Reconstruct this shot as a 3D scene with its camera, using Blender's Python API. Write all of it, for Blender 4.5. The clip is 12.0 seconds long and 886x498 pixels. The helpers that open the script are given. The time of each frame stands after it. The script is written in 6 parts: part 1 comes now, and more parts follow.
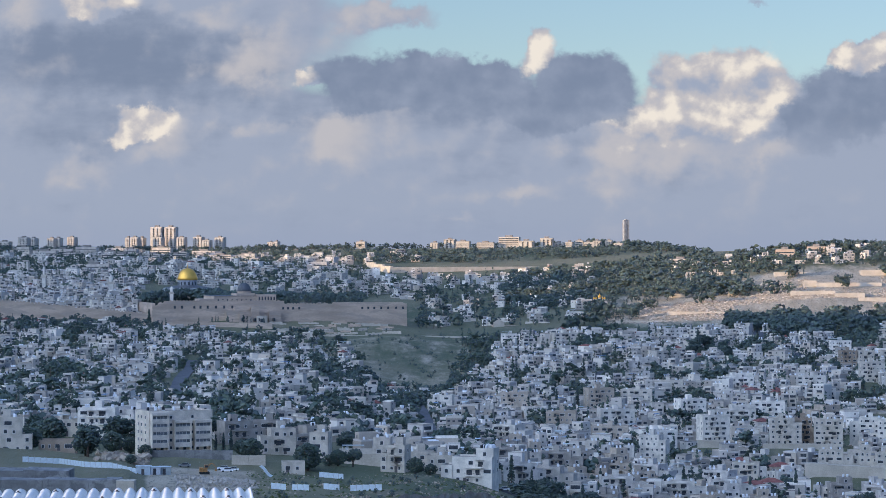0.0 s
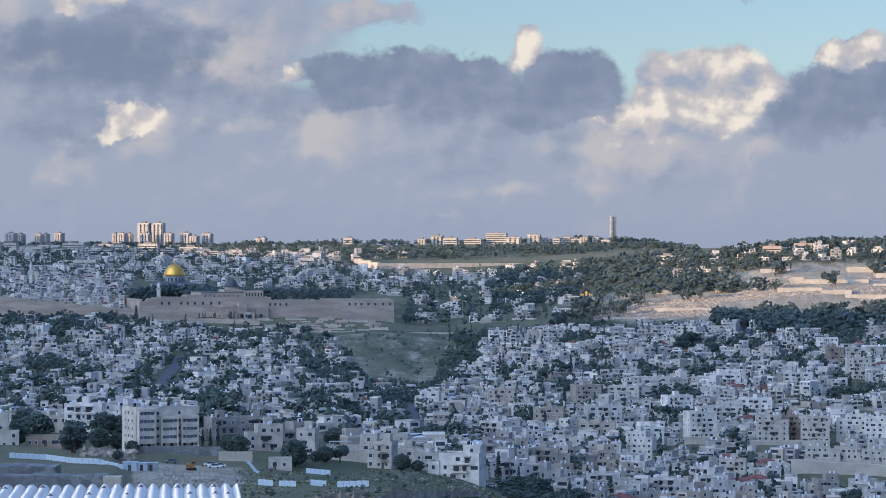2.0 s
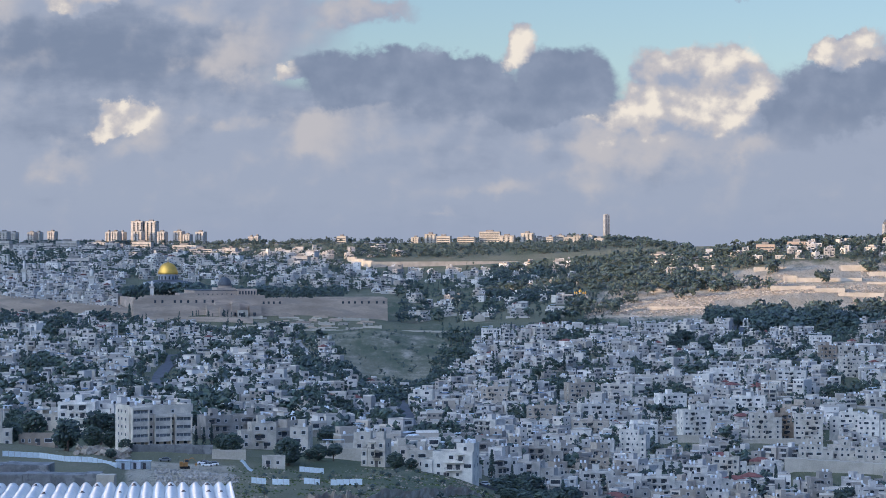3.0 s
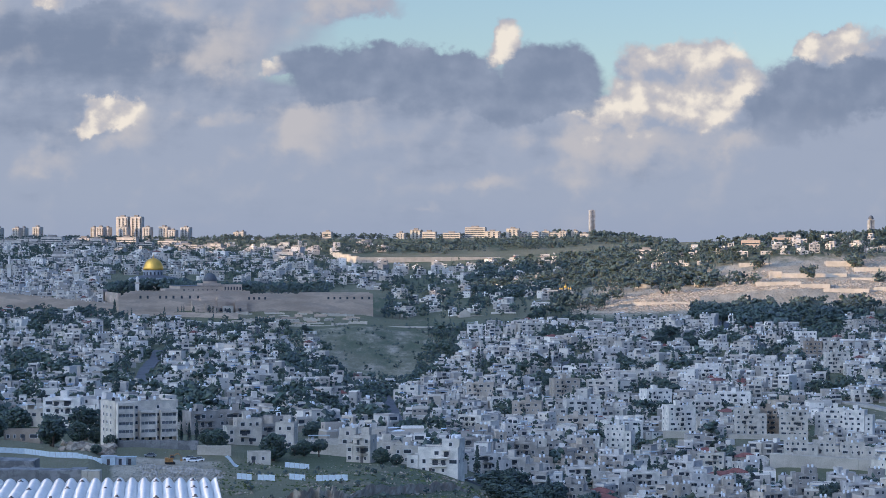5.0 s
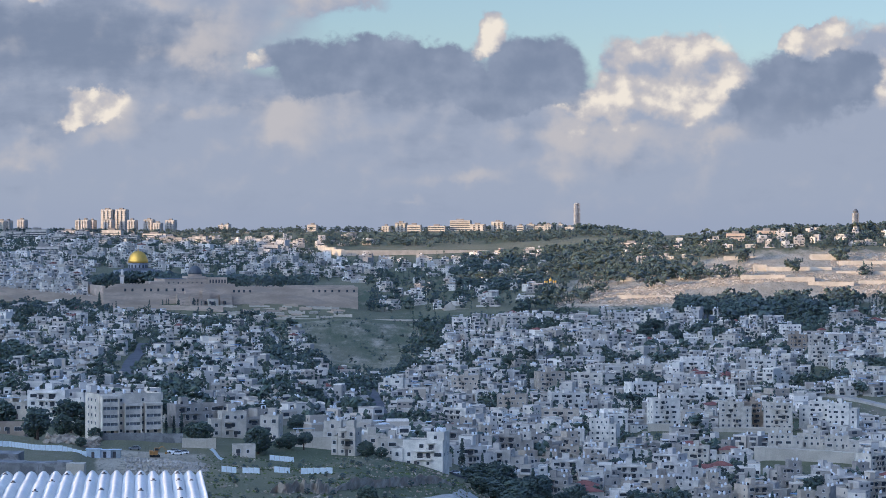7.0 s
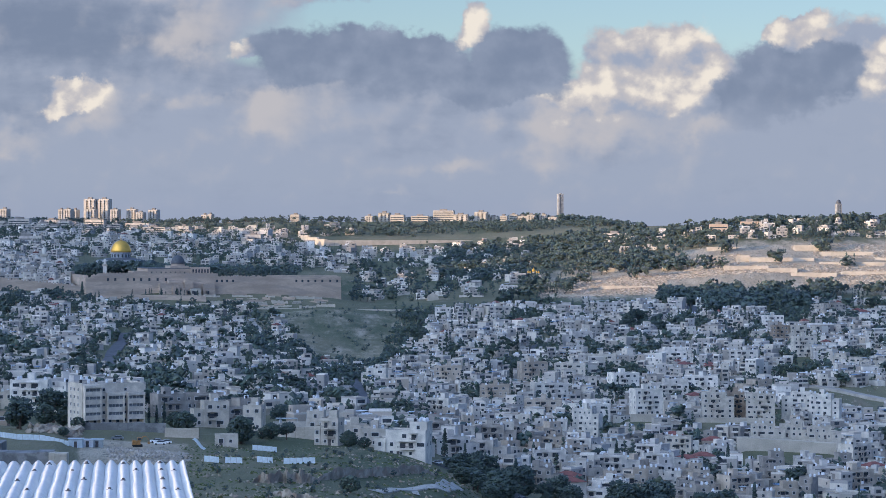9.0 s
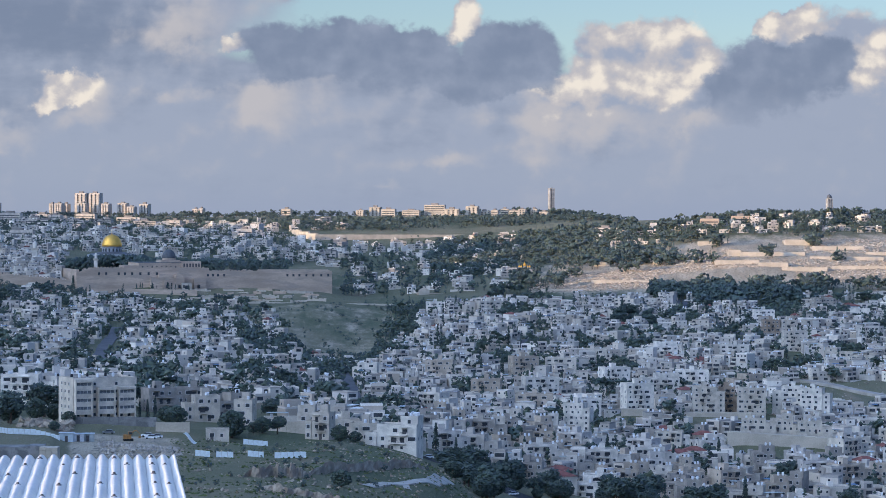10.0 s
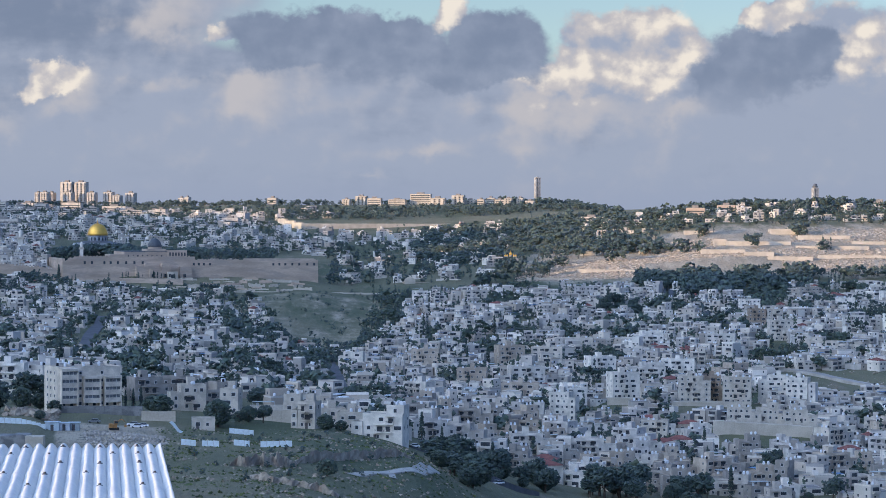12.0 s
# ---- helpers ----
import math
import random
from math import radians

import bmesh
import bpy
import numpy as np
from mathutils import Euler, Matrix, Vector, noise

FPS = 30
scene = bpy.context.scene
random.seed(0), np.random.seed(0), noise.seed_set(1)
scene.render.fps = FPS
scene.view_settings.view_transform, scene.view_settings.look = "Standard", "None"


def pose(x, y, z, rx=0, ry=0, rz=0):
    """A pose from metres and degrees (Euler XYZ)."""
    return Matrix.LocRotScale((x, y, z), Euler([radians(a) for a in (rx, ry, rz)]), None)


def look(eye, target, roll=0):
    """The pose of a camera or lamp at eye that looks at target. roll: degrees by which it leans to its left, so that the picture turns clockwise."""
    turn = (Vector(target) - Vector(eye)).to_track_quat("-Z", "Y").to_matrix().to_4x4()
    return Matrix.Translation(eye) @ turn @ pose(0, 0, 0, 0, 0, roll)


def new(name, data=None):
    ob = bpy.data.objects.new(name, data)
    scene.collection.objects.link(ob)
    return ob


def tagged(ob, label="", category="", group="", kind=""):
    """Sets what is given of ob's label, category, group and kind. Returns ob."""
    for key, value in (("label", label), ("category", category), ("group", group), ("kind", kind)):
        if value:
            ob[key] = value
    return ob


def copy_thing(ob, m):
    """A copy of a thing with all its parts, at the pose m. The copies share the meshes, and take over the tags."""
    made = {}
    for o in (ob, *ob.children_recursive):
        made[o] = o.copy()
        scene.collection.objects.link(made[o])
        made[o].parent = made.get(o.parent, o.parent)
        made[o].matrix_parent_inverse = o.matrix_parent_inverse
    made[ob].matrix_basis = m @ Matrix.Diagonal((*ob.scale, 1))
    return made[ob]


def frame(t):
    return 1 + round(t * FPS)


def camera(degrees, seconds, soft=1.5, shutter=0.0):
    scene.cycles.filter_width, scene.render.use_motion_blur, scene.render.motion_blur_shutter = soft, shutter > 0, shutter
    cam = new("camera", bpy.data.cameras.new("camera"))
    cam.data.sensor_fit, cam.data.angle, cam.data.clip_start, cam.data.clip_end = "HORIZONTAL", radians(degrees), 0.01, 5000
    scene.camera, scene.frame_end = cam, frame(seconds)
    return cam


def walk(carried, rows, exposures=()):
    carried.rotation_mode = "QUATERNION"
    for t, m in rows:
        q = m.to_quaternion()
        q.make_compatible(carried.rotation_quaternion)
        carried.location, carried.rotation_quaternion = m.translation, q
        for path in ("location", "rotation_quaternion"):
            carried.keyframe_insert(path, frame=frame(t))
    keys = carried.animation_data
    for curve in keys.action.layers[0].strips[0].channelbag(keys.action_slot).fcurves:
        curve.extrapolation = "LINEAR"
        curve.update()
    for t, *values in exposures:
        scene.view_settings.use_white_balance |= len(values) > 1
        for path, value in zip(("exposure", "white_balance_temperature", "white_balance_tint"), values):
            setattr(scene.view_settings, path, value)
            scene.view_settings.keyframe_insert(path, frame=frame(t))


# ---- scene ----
# x to the right, y ahead, z up. Heights are counted from a datum deep in the valley; the eye stands on a promenade at 175 m.
EYE = 175.0
cam = camera(20.0, 12.0, soft=0.8)
TURNS = [  # seconds, yaw, pitch, roll
    (0.0, 0.000, 0.374, 0.000),
    (0.5, -0.074, 0.353, -0.011),
    (1.0, -0.150, 0.333, -0.026),
    (1.5, -0.214, 0.313, -0.031),
    (2.0, -0.291, 0.291, -0.071),
    (2.5, -0.361, 0.271, -0.068),
    (3.0, -0.440, 0.252, -0.080),
    (5.0, -0.771, 0.154, -0.089),
    (5.5, -0.847, 0.115, -0.092),
    (6.0, -0.941, 0.075, -0.105),
    (6.5, -1.019, 0.037, -0.107),
    (7.0, -1.113, -0.004, -0.137),
    (9.0, -1.497, -0.228, -0.251),
    (9.5, -1.594, -0.287, -0.245),
    (10.0, -1.700, -0.356, -0.281),
    (10.5, -1.786, -0.407, -0.280),
    (11.0, -1.880, -0.479, -0.304),
    (11.5, -1.950, -0.539, -0.323),
    (12.0, -2.019, -0.603, -0.312),
]
walk(cam, [(t, pose(0, 0, EYE, 90 + pitch, roll, yaw)) for t, yaw, pitch, roll in TURNS])

# ---------------------------------------------------------------- light
SUN_FROM = Vector((-0.85, -0.53, 0)).normalized()
SUN_UP = radians(6.5)
sun = new("sun", bpy.data.lights.new("sun", "SUN"))
sun.data.energy, sun.data.angle, sun.data.color = 5.0, radians(0.53), (1.0, 0.71, 0.42)
sun.matrix_world = look(SUN_FROM * math.cos(SUN_UP) * 100 + Vector((0, 0, 100 * math.sin(SUN_UP))), (0, 0, 0))


class Tree:
    """Short hand for node trees."""

    def __init__(self, tree):
        self.tree = tree
        tree.nodes.clear()

    def add(self, kind, **settings):
        n = self.tree.nodes.new(kind)
        for key, value in settings.items():
            setattr(n, key, value)
        return n

    def put(self, socket, value):
        if isinstance(value, bpy.types.NodeSocket):
            self.tree.links.new(value, socket)
        else:
            socket.default_value = value

    def math(self, op, a, b=0.0, c=0.0, clamp=False):
        n = self.add("ShaderNodeMath", operation=op, use_clamp=clamp)
        for i, v in enumerate((a, b, c)):
            self.put(n.inputs[i], v)
        return n.outputs[0]

    def step(self, v, lo, hi):
        n = self.add("ShaderNodeMapRange", interpolation_type="SMOOTHSTEP")
        self.put(n.inputs[0], v)
        n.inputs[1].default_value, n.inputs[2].default_value = lo, hi
        return n.outputs[0]

    def mix(self, f, a, b, how="MIX"):
        n = self.add("ShaderNodeMix", data_type="RGBA", blend_type=how)
        self.put(n.inputs[0], f)
        self.put(n.inputs[6], a if isinstance(a, bpy.types.NodeSocket) else (*a, 1))
        self.put(n.inputs[7], b if isinstance(b, bpy.types.NodeSocket) else (*b, 1))
        return n.outputs[2]

    def noise(self, vector, scale, detail=4.0, rough=0.55):
        n = self.add("ShaderNodeTexNoise")
        self.put(n.inputs["Vector"], vector)
        n.inputs["Scale"].default_value, n.inputs["Detail"].default_value, n.inputs["Roughness"].default_value = scale, detail, rough
        return n.outputs[0]

    def xyz(self, x, y, z):
        n = self.add("ShaderNodeCombineXYZ")
        for i, v in enumerate((x, y, z)):
            self.put(n.inputs[i], v)
        return n.outputs[0]


def build_sky():
    world = bpy.data.worlds.new("evening_sky")
    scene.world = world
    world.use_nodes = True
    T = Tree(world.node_tree)
    way = T.add("ShaderNodeTexCoord").outputs["Generated"]
    part = T.add("ShaderNodeSeparateXYZ")
    T.put(part.inputs[0], way)
    x, y, z = part.outputs
    ahead = T.math("MAXIMUM", y, 0.05)
    u = T.math("MULTIPLY", T.math("DIVIDE", x, ahead), 1000)
    v = T.math("MULTIPLY", T.math("DIVIDE", z, ahead), 1000)

    def flat(du=0.0, dv=0.0):
        return T.xyz(T.math("ADD", T.math("DIVIDE", u, 50), du), T.math("ADD", T.math("DIVIDE", v, 44), dv), 0.37)

    def puffs(vector, scale, detail):
        n = T.add("ShaderNodeTexVoronoi", feature="SMOOTH_F1", normalize=True)
        T.put(n.inputs["Vector"], vector)
        for key, value in (("Scale", scale), ("Detail", detail), ("Roughness", 0.45), ("Smoothness", 1.0)):
            n.inputs[key].default_value = value
        return T.math("SUBTRACT", 1.0, n.outputs["Distance"])

    here, sunward = flat(), flat(-0.08, 0.11)
    n1, n2 = T.noise(here, 1.3, 8, 0.5), T.noise(sunward, 1.3, 8, 0.5)
    m1, m2 = T.noise(here, 3.6, 7, 0.5), T.noise(sunward, 3.6, 7, 0.5)
    streak = T.noise(T.xyz(T.math("DIVIDE", u, 90), T.math("DIVIDE", v, 26), 4.0), 1.4, 8, 0.6)
    p1, p2 = puffs(here, 2.6, 3.0), puffs(sunward, 2.6, 3.0)
    wu = T.math("ADD", u, T.math("ADD", T.math("MULTIPLY", T.math("SUBTRACT", n1, 0.5), 34), T.math("MULTIPLY", T.math("SUBTRACT", m1, 0.5), 16)))
    wv = T.math("ADD", v, T.math("ADD", T.math("MULTIPLY", T.math("SUBTRACT", T.noise(flat(7.0, 3.0), 2.0, 8, 0.58), 0.5), 24), T.math("MULTIPLY", T.math("SUBTRACT", T.noise(flat(2.0, 9.0), 4.6, 8, 0.58), 0.5), 13)))

    def patches(rows, sharp=1.0):
        total = None
        for cu, cv, ru, rv, much in rows:
            a = T.math("DIVIDE", T.math("SUBTRACT", wu, cu), ru)
            b = T.math("DIVIDE", T.math("SUBTRACT", wv, cv), rv)
            far = T.math("POWER", T.math("ADD", T.math("MULTIPLY", a, a), T.math("MULTIPLY", b, b)), sharp)
            one = T.math("MULTIPLY", T.math("POWER", 2.7183, T.math("MULTIPLY", far, -1.0)), much)
            total = one if total is None else T.math("MAXIMUM", total, one) if sharp > 1 else T.math("ADD", total, one)
        return total

    sky = T.add("ShaderNodeTexSky", sky_type="NISHITA", sun_disc=False, sun_elevation=radians(14), sun_rotation=radians(238), altitude=770)
    clear = T.mix(1.0, T.mix(1.0, sky.outputs[0], (0.105, 0.105, 0.105), "MULTIPLY"), SKY_TINT, "MULTIPLY")
    ragged = T.math("ADD", T.math("MULTIPLY", T.math("SUBTRACT", n1, 0.5), 0.9), T.math("MULTIPLY", T.math("SUBTRACT", m1, 0.5), 0.6))
    relief = T.math("ADD", T.math("MULTIPLY", T.math("SUBTRACT", n1, n2), 2.4), T.math("ADD", T.math("MULTIPLY", T.math("SUBTRACT", m1, m2), 1.0), T.math("MULTIPLY", T.math("SUBTRACT", p1, p2), 1.0)))

    # grey sheet of cloud: all of the low sky and most of the western half
    cover = T.math("ADD", T.math("ADD", patches(COVER), T.math("MULTIPLY", T.step(v, 72, 56), 1.2)), T.math("MULTIPLY", ragged, 0.75))
    shade = T.math("ADD", patches(SHADE), T.math("ADD", T.math("MULTIPLY", T.math("SUBTRACT", streak, 0.5), 1.5), T.math("MULTIPLY", relief, -0.5)))
    sheet = T.mix(T.step(shade, 0.05, 1.15), CLOUD_GREY, CLOUD_DARK)
    glow = T.math("ADD", patches(SOFT), T.math("ADD", T.math("MULTIPLY", ragged, 0.75), T.math("MULTIPLY", relief, 0.8)))
    sheet = T.mix(T.math("MULTIPLY", T.step(glow, 0.0, 1.3), 0.9), sheet, CLOUD_SOFT)
    view = T.mix(T.step(cover, 0.30, 0.72), clear, sheet)
    # towering sunlit heads
    heads = T.math("ADD", patches(LIT), T.math("ADD", T.math("MULTIPLY", ragged, 0.5), T.math("MULTIPLY", T.math("SUBTRACT", p1, 0.6), 0.5)))
    lit = T.math("ADD", T.math("MULTIPLY", T.math("MINIMUM", heads, 1.1), 0.30), T.math("MULTIPLY", relief, 2.0))
    head = T.mix(T.step(lit, -0.35, 0.35), CLOUD_GREY, CLOUD_SOFT)
    head = T.mix(T.step(lit, 0.22, 0.85), head, CLOUD_WHITE)
    view = T.mix(T.step(heads, 0.26, 0.60), view, head)
    # dark bodies in front, with firm tops and soft bases
    body = T.math("ADD", patches(DARK, 1.6), T.math("MULTIPLY", ragged, 0.45))
    murk = T.mix(T.step(T.math("ADD", 0.35, T.math("MULTIPLY", relief, 0.8)), 0.0, 1.1), CLOUD_DARK, CLOUD_GREY)
    view = T.mix(T.math("MULTIPLY", T.step(body, 0.28, 0.66), T.step(v, 34, 64)), view, murk)
    view = T.mix(T.math("MULTIPLY", T.step(v, 26, 3), 0.85), view, CLOUD_LOW)
    # overhead and behind: open blue evening sky with thin cover, brighter towards the sunset
    dot = T.add("ShaderNodeVectorMath", operation="DOT_PRODUCT")
    T.put(dot.inputs[0], way)
    dot.inputs[1].default_value = Vector((-0.84, -0.52, 0.16)).normalized()
    facing = T.math("MAXIMUM", dot.outputs["Value"], 0.0)
    over = T.mix(T.step(T.noise(way, 3.0, 5, 0.6), 0.45, 0.65), OPEN_BLUE, (0.30, 0.47, 0.82))
    over = T.mix(T.math("POWER", facing, 3.0), over, SUNSET)
    dusk = T.step(T.math("SUBTRACT", 0.15, dot.outputs["Value"]), 0.0, 0.9)
    over = T.mix(T.math("MULTIPLY", dusk, 0.55), over, (0.12, 0.20, 0.38))
    high = T.math("MAXIMUM", T.step(z, 0.16, 0.42), T.step(y, 0.7, 0.45))
    final = T.mix(high, view, over)
    back = T.add("ShaderNodeBackground")
    T.put(back.inputs[0], final)
    back.inputs[1].default_value = 1.0
    T.put(T.add("ShaderNodeOutputWorld").inputs[0], back.outputs[0])


SKY_TINT = (1.0, 1.12, 1.34)
OPEN_BLUE = (0.16, 0.37, 1.0)
SUNSET = (2.45, 3.15, 4.4)
CLOUD_GREY, CLOUD_DARK, CLOUD_SOFT, CLOUD_WHITE = (0.342, 0.396, 0.518), (0.205, 0.258, 0.372), (0.53, 0.515, 0.545), (0.86, 0.79, 0.71)
CLOUD_LOW = (0.312, 0.368, 0.506)
# cloud parts: centre across, centre up, half width, half height (thousandths of the distance), strength
COVER = [
    (-147.1, 76.5, 94.5, 74.2, 1.3), (-108.9, 101.2, 60.7, 20.2, 0.7), (-18.9, 101.7, 16.9, 4.9, 0.62), (127.3, 104.6, 6.7, 2.2, 0.55), (174.5, 63.0, 45.0, 18.0, 1), (192.5, 76.5, 24.7, 15.7, 0.8),
]
LIT = [
    (105.9, 72.0, 21.4, 11.7, 1), (90.2, 64.1, 13.9, 10.8, 0.9), (121.7, 72.0, 11.7, 11.7, 0.9), (77.8, 55.8, 11.7, 6.3, 0.8), (101.4, 57.4, 21.4, 8.5, 0.7), (167.8, 85.9, 11.2, 4.9, 1.3),
    (158.3, 81.4, 5.8, 3.6, 1), (38.5, 86.4, 6.7, 6.7, 1.3), (40.0, 80.5, 7.6, 4.0, 0.7), (-51.3, 74.7, 6.7, 3.8, 1), (-116.1, 57.6, 13.9, 5.4, 0.95), (-124.2, 52.6, 5.4, 4.9, 0.7),
    (197.0, 72.0, 20.2, 15.7, 0.9), (134.1, 68.6, 9.0, 5.6, 0.6), (-133.6, 103.5, 13.5, 4.9, 0.9),
]
SOFT = [
    (-41.4, 46.8, 13.0, 11.7, 1.1), (-43.6, 55.8, 13.5, 4.5, 0.61), (-80.7, 51.3, 9.0, 4.0, 0.81), (-67.3, 55.8, 9.0, 3.1, 0.54), (65.5, 46.1, 13.5, 7.6, 0.81), (84.6, 45.0, 20.2, 9.0, 0.54),
    (65.5, 30.4, 13.5, 6.7, 0.75), (104.8, 46.1, 24.7, 10.1, 0.55), (32.8, 28.1, 10.3, 4.5, 0.88), (129.6, 45.4, 11.7, 5.4, 0.81), (-142.6, 38.2, 15.7, 6.3, 0.68), (-104.4, 48.4, 10.1, 10.1, 0.68), (163.3, 59.6, 13.5, 6.3, 0.81),
    (-166.2, 100.8, 9.0, 7.6, 0.94), (-68.4, 88.2, 15.7, 8.5, 0.81), (-79.6, 76.9, 15.7, 6.7, 1.1), (-17.8, 53.5, 10.1, 7.6, 0.54), (-93.1, 101.2, 13.5, 5.4, 0.68), (-18.9, 103.0, 15.7, 5.8, 0.81),
    (10.3, 19.8, 6.7, 2.2, 0.54),
]
DARK = [
    (-32.4, 71.5, 18.4, 13.5, 1), (-9.9, 72.4, 24.7, 13.5, 1.1), (17.1, 70.2, 24.7, 12.6, 1.1), (56.5, 70.9, 19.1, 14.8, 1.1), (44.1, 63.0, 29.2, 10.3, 0.9), (61.0, 60.7, 18.0, 7.6, 0.8),
    (161.0, 64.1, 20.2, 16.2, 1.1), (144.2, 56.2, 13.9, 11.7, 0.9), (175.7, 69.7, 16.9, 13.5, 1),
]
SHADE = [
    (-124.6, 72.0, 72.0, 13.9, 0.8), (-158.3, 85.5, 33.7, 13.5, 0.56), (-102.1, 90.0, 42.7, 13.0, 0.56), (-140.4, 50.6, 42.7, 7.6, 0.44), (17.1, 64.1, 74.2, 10.1, 0.56), (26.1, 45.0, 49.5, 13.5, 0.32),
    (127.3, 55.1, 11.2, 9.0, 0.32), (89.1, 38.2, 27.0, 9.0, 0.2), (-120.1, 99.0, 11.2, 9.0, 0.24),
]
build_sky()

# ---------------------------------------------------------------- materials


def surface(name, base, rough=0.85, vary=0.25, scale=0.5, fine=6.0, bump=0.15, by="", second=None, metal=0.0, patch=0.5, gloss=0.35, courses=False):
    """A worn surface: two scales of mottling, relief, and a tone of its own for each object or island."""
    m = bpy.data.materials.new(name)
    m.use_nodes = True
    T = Tree(m.node_tree)
    at = T.add("ShaderNodeTexCoord").outputs["Object"]
    if courses:
        squeeze = T.add("ShaderNodeMapping")
        squeeze.inputs["Scale"].default_value = (0.35, 0.35, 1.6)
        T.put(squeeze.inputs["Vector"], at)
        at = squeeze.outputs[0]
    big, small = T.noise(at, scale, 4), T.noise(at, fine, 5, 0.65)
    colour = T.mix(T.step(big, 0.35, 0.65), tuple(c * (1 - vary) for c in base), tuple(min(0.9, c * (1 + vary * 0.6)) for c in base))
    if second:
        colour = T.mix(T.math("MULTIPLY", T.step(T.noise(at, scale * 1.7, 5, 0.6), 0.62 - 0.25 * patch, 0.70 - 0.2 * patch), 0.85), colour, second)
    grain = T.math("ADD", 0.72, T.math("MULTIPLY", small, 0.56))
    colour = T.mix(1.0, colour, T.xyz(grain, grain, grain), "MULTIPLY")
    if by == "own":
        colour = T.mix(1.0, colour, T.add("ShaderNodeObjectInfo").outputs["Color"], "MULTIPLY")
    elif by:
        r = T.add("ShaderNodeObjectInfo").outputs["Random"] if by == "object" else T.add("ShaderNodeNewGeometry").outputs["Random Per Island"]
        ramp = T.add("ShaderNodeValToRGB")
        T.put(ramp.inputs[0], r)
        ramp.color_ramp.interpolation = "CONSTANT" if by == "walls" else "LINEAR"
        tones = TONES if fine != 9.0 else LEAF_TONES
        for i, tone in enumerate(tones):
            e = ramp.color_ramp.elements[i] if i < 2 else ramp.color_ramp.elements.new(i / len(tones))
            e.position, e.color = i / len(tones), (*tone, 1)
        colour = T.mix(1.0, colour, ramp.outputs[0], "MULTIPLY")
    bsdf = T.add("ShaderNodeBsdfPrincipled")
    T.put(bsdf.inputs["Base Color"], colour)
    T.put(bsdf.inputs["Roughness"], T.math("ADD", rough - 0.08, T.math("MULTIPLY", small, 0.16), clamp=True))
    bsdf.inputs["Metallic"].default_value = metal
    bsdf.inputs["Specular IOR Level"].default_value = gloss
    if bump:
        b = T.add("ShaderNodeBump")
        b.inputs["Strength"].default_value, b.inputs["Distance"].default_value = bump, 0.1
        T.put(b.inputs["Height"], small)
        T.put(bsdf.inputs["Normal"], b.outputs[0])
    T.put(T.add("ShaderNodeOutputMaterial").inputs[0], bsdf.outputs[0])
    return m


TONES = [(0.86, 0.83, 0.80), (0.58, 0.56, 0.55), (1.08, 1.06, 1.03), (0.76, 0.68, 0.60), (0.95, 0.94, 0.95), (0.46, 0.45, 0.45), (0.88, 0.79, 0.70), (1.40, 1.37, 1.33), (0.66, 0.63, 0.60), (1.05, 1.0, 0.93)]
LEAF_TONES = [(0.7, 0.75, 0.8), (1.0, 1.0, 1.0), (1.35, 1.25, 0.9), (0.85, 0.95, 0.8)]
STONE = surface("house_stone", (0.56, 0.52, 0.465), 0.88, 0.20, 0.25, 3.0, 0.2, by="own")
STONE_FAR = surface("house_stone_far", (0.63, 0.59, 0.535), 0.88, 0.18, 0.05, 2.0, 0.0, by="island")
ROOF = surface("roof_screed", (0.42, 0.41, 0.40), 0.9, 0.25, 0.3, 3.0, 0.1, by="island", second=(0.30, 0.28, 0.27))
GLASS = surface("dark_window_glass", (0.055, 0.062, 0.072), 0.3, 0.3, 0.6, 3.0, 0.0, gloss=0.2)
FRAME = surface("window_frame_paint", (0.62, 0.60, 0.57), 0.6, 0.1, 1.0, 6.0, 0.0)
TANK_WHITE = surface("white_tank_plastic", (0.78, 0.78, 0.78), 0.45, 0.1, 1.0, 6.0, 0.0)
TANK_BLACK = surface("black_tank_plastic", (0.03, 0.03, 0.035), 0.5, 0.2, 1.0, 6.0, 0.0)
TIN = surface("painted_sheet", (0.50, 0.60, 0.66), 0.45, 0.2, 0.4, 4.0, 0.05, by="island")
TILE_RED = surface("red_roof_tiles", (0.24, 0.09, 0.07), 0.8, 0.25, 0.4, 5.0, 0.2)
BLUE_TIN = surface("blue_sheet", (0.12, 0.26, 0.45), 0.5, 0.2, 0.4, 4.0, 0.05)
DOOR = surface("door_paint", (0.10, 0.09, 0.09), 0.6, 0.2, 1.0, 6.0, 0.05)
ASHLAR = surface("old_ashlar", (0.52, 0.395, 0.30), 0.9, 0.22, 0.06, 0.9, 0.3, second=(0.41, 0.325, 0.26), courses=True)
PALE_STONE = surface("pale_dressed_stone", (0.52, 0.45, 0.36), 0.85, 0.15, 0.1, 1.5, 0.15)
GOLD = surface("gilded_copper", (0.85, 0.47, 0.10), 0.42, 0.08, 0.3, 2.0, 0.0, metal=0.85)
LEAD = surface("lead_sheet", (0.095, 0.10, 0.108), 0.55, 0.2, 0.3, 2.0, 0.05)
TILE_BLUE = surface("glazed_blue_tiles", (0.34, 0.35, 0.36), 0.35, 0.25, 0.6, 3.0, 0.0)
BARK = surface("bark", (0.12, 0.09, 0.07), 0.95, 0.3, 1.0, 8.0, 0.4)
LEAVES = surface("dark_leaves", (0.082, 0.108, 0.100), 0.75, 0.3, 0.25, 9.0, 0.0, by="island")
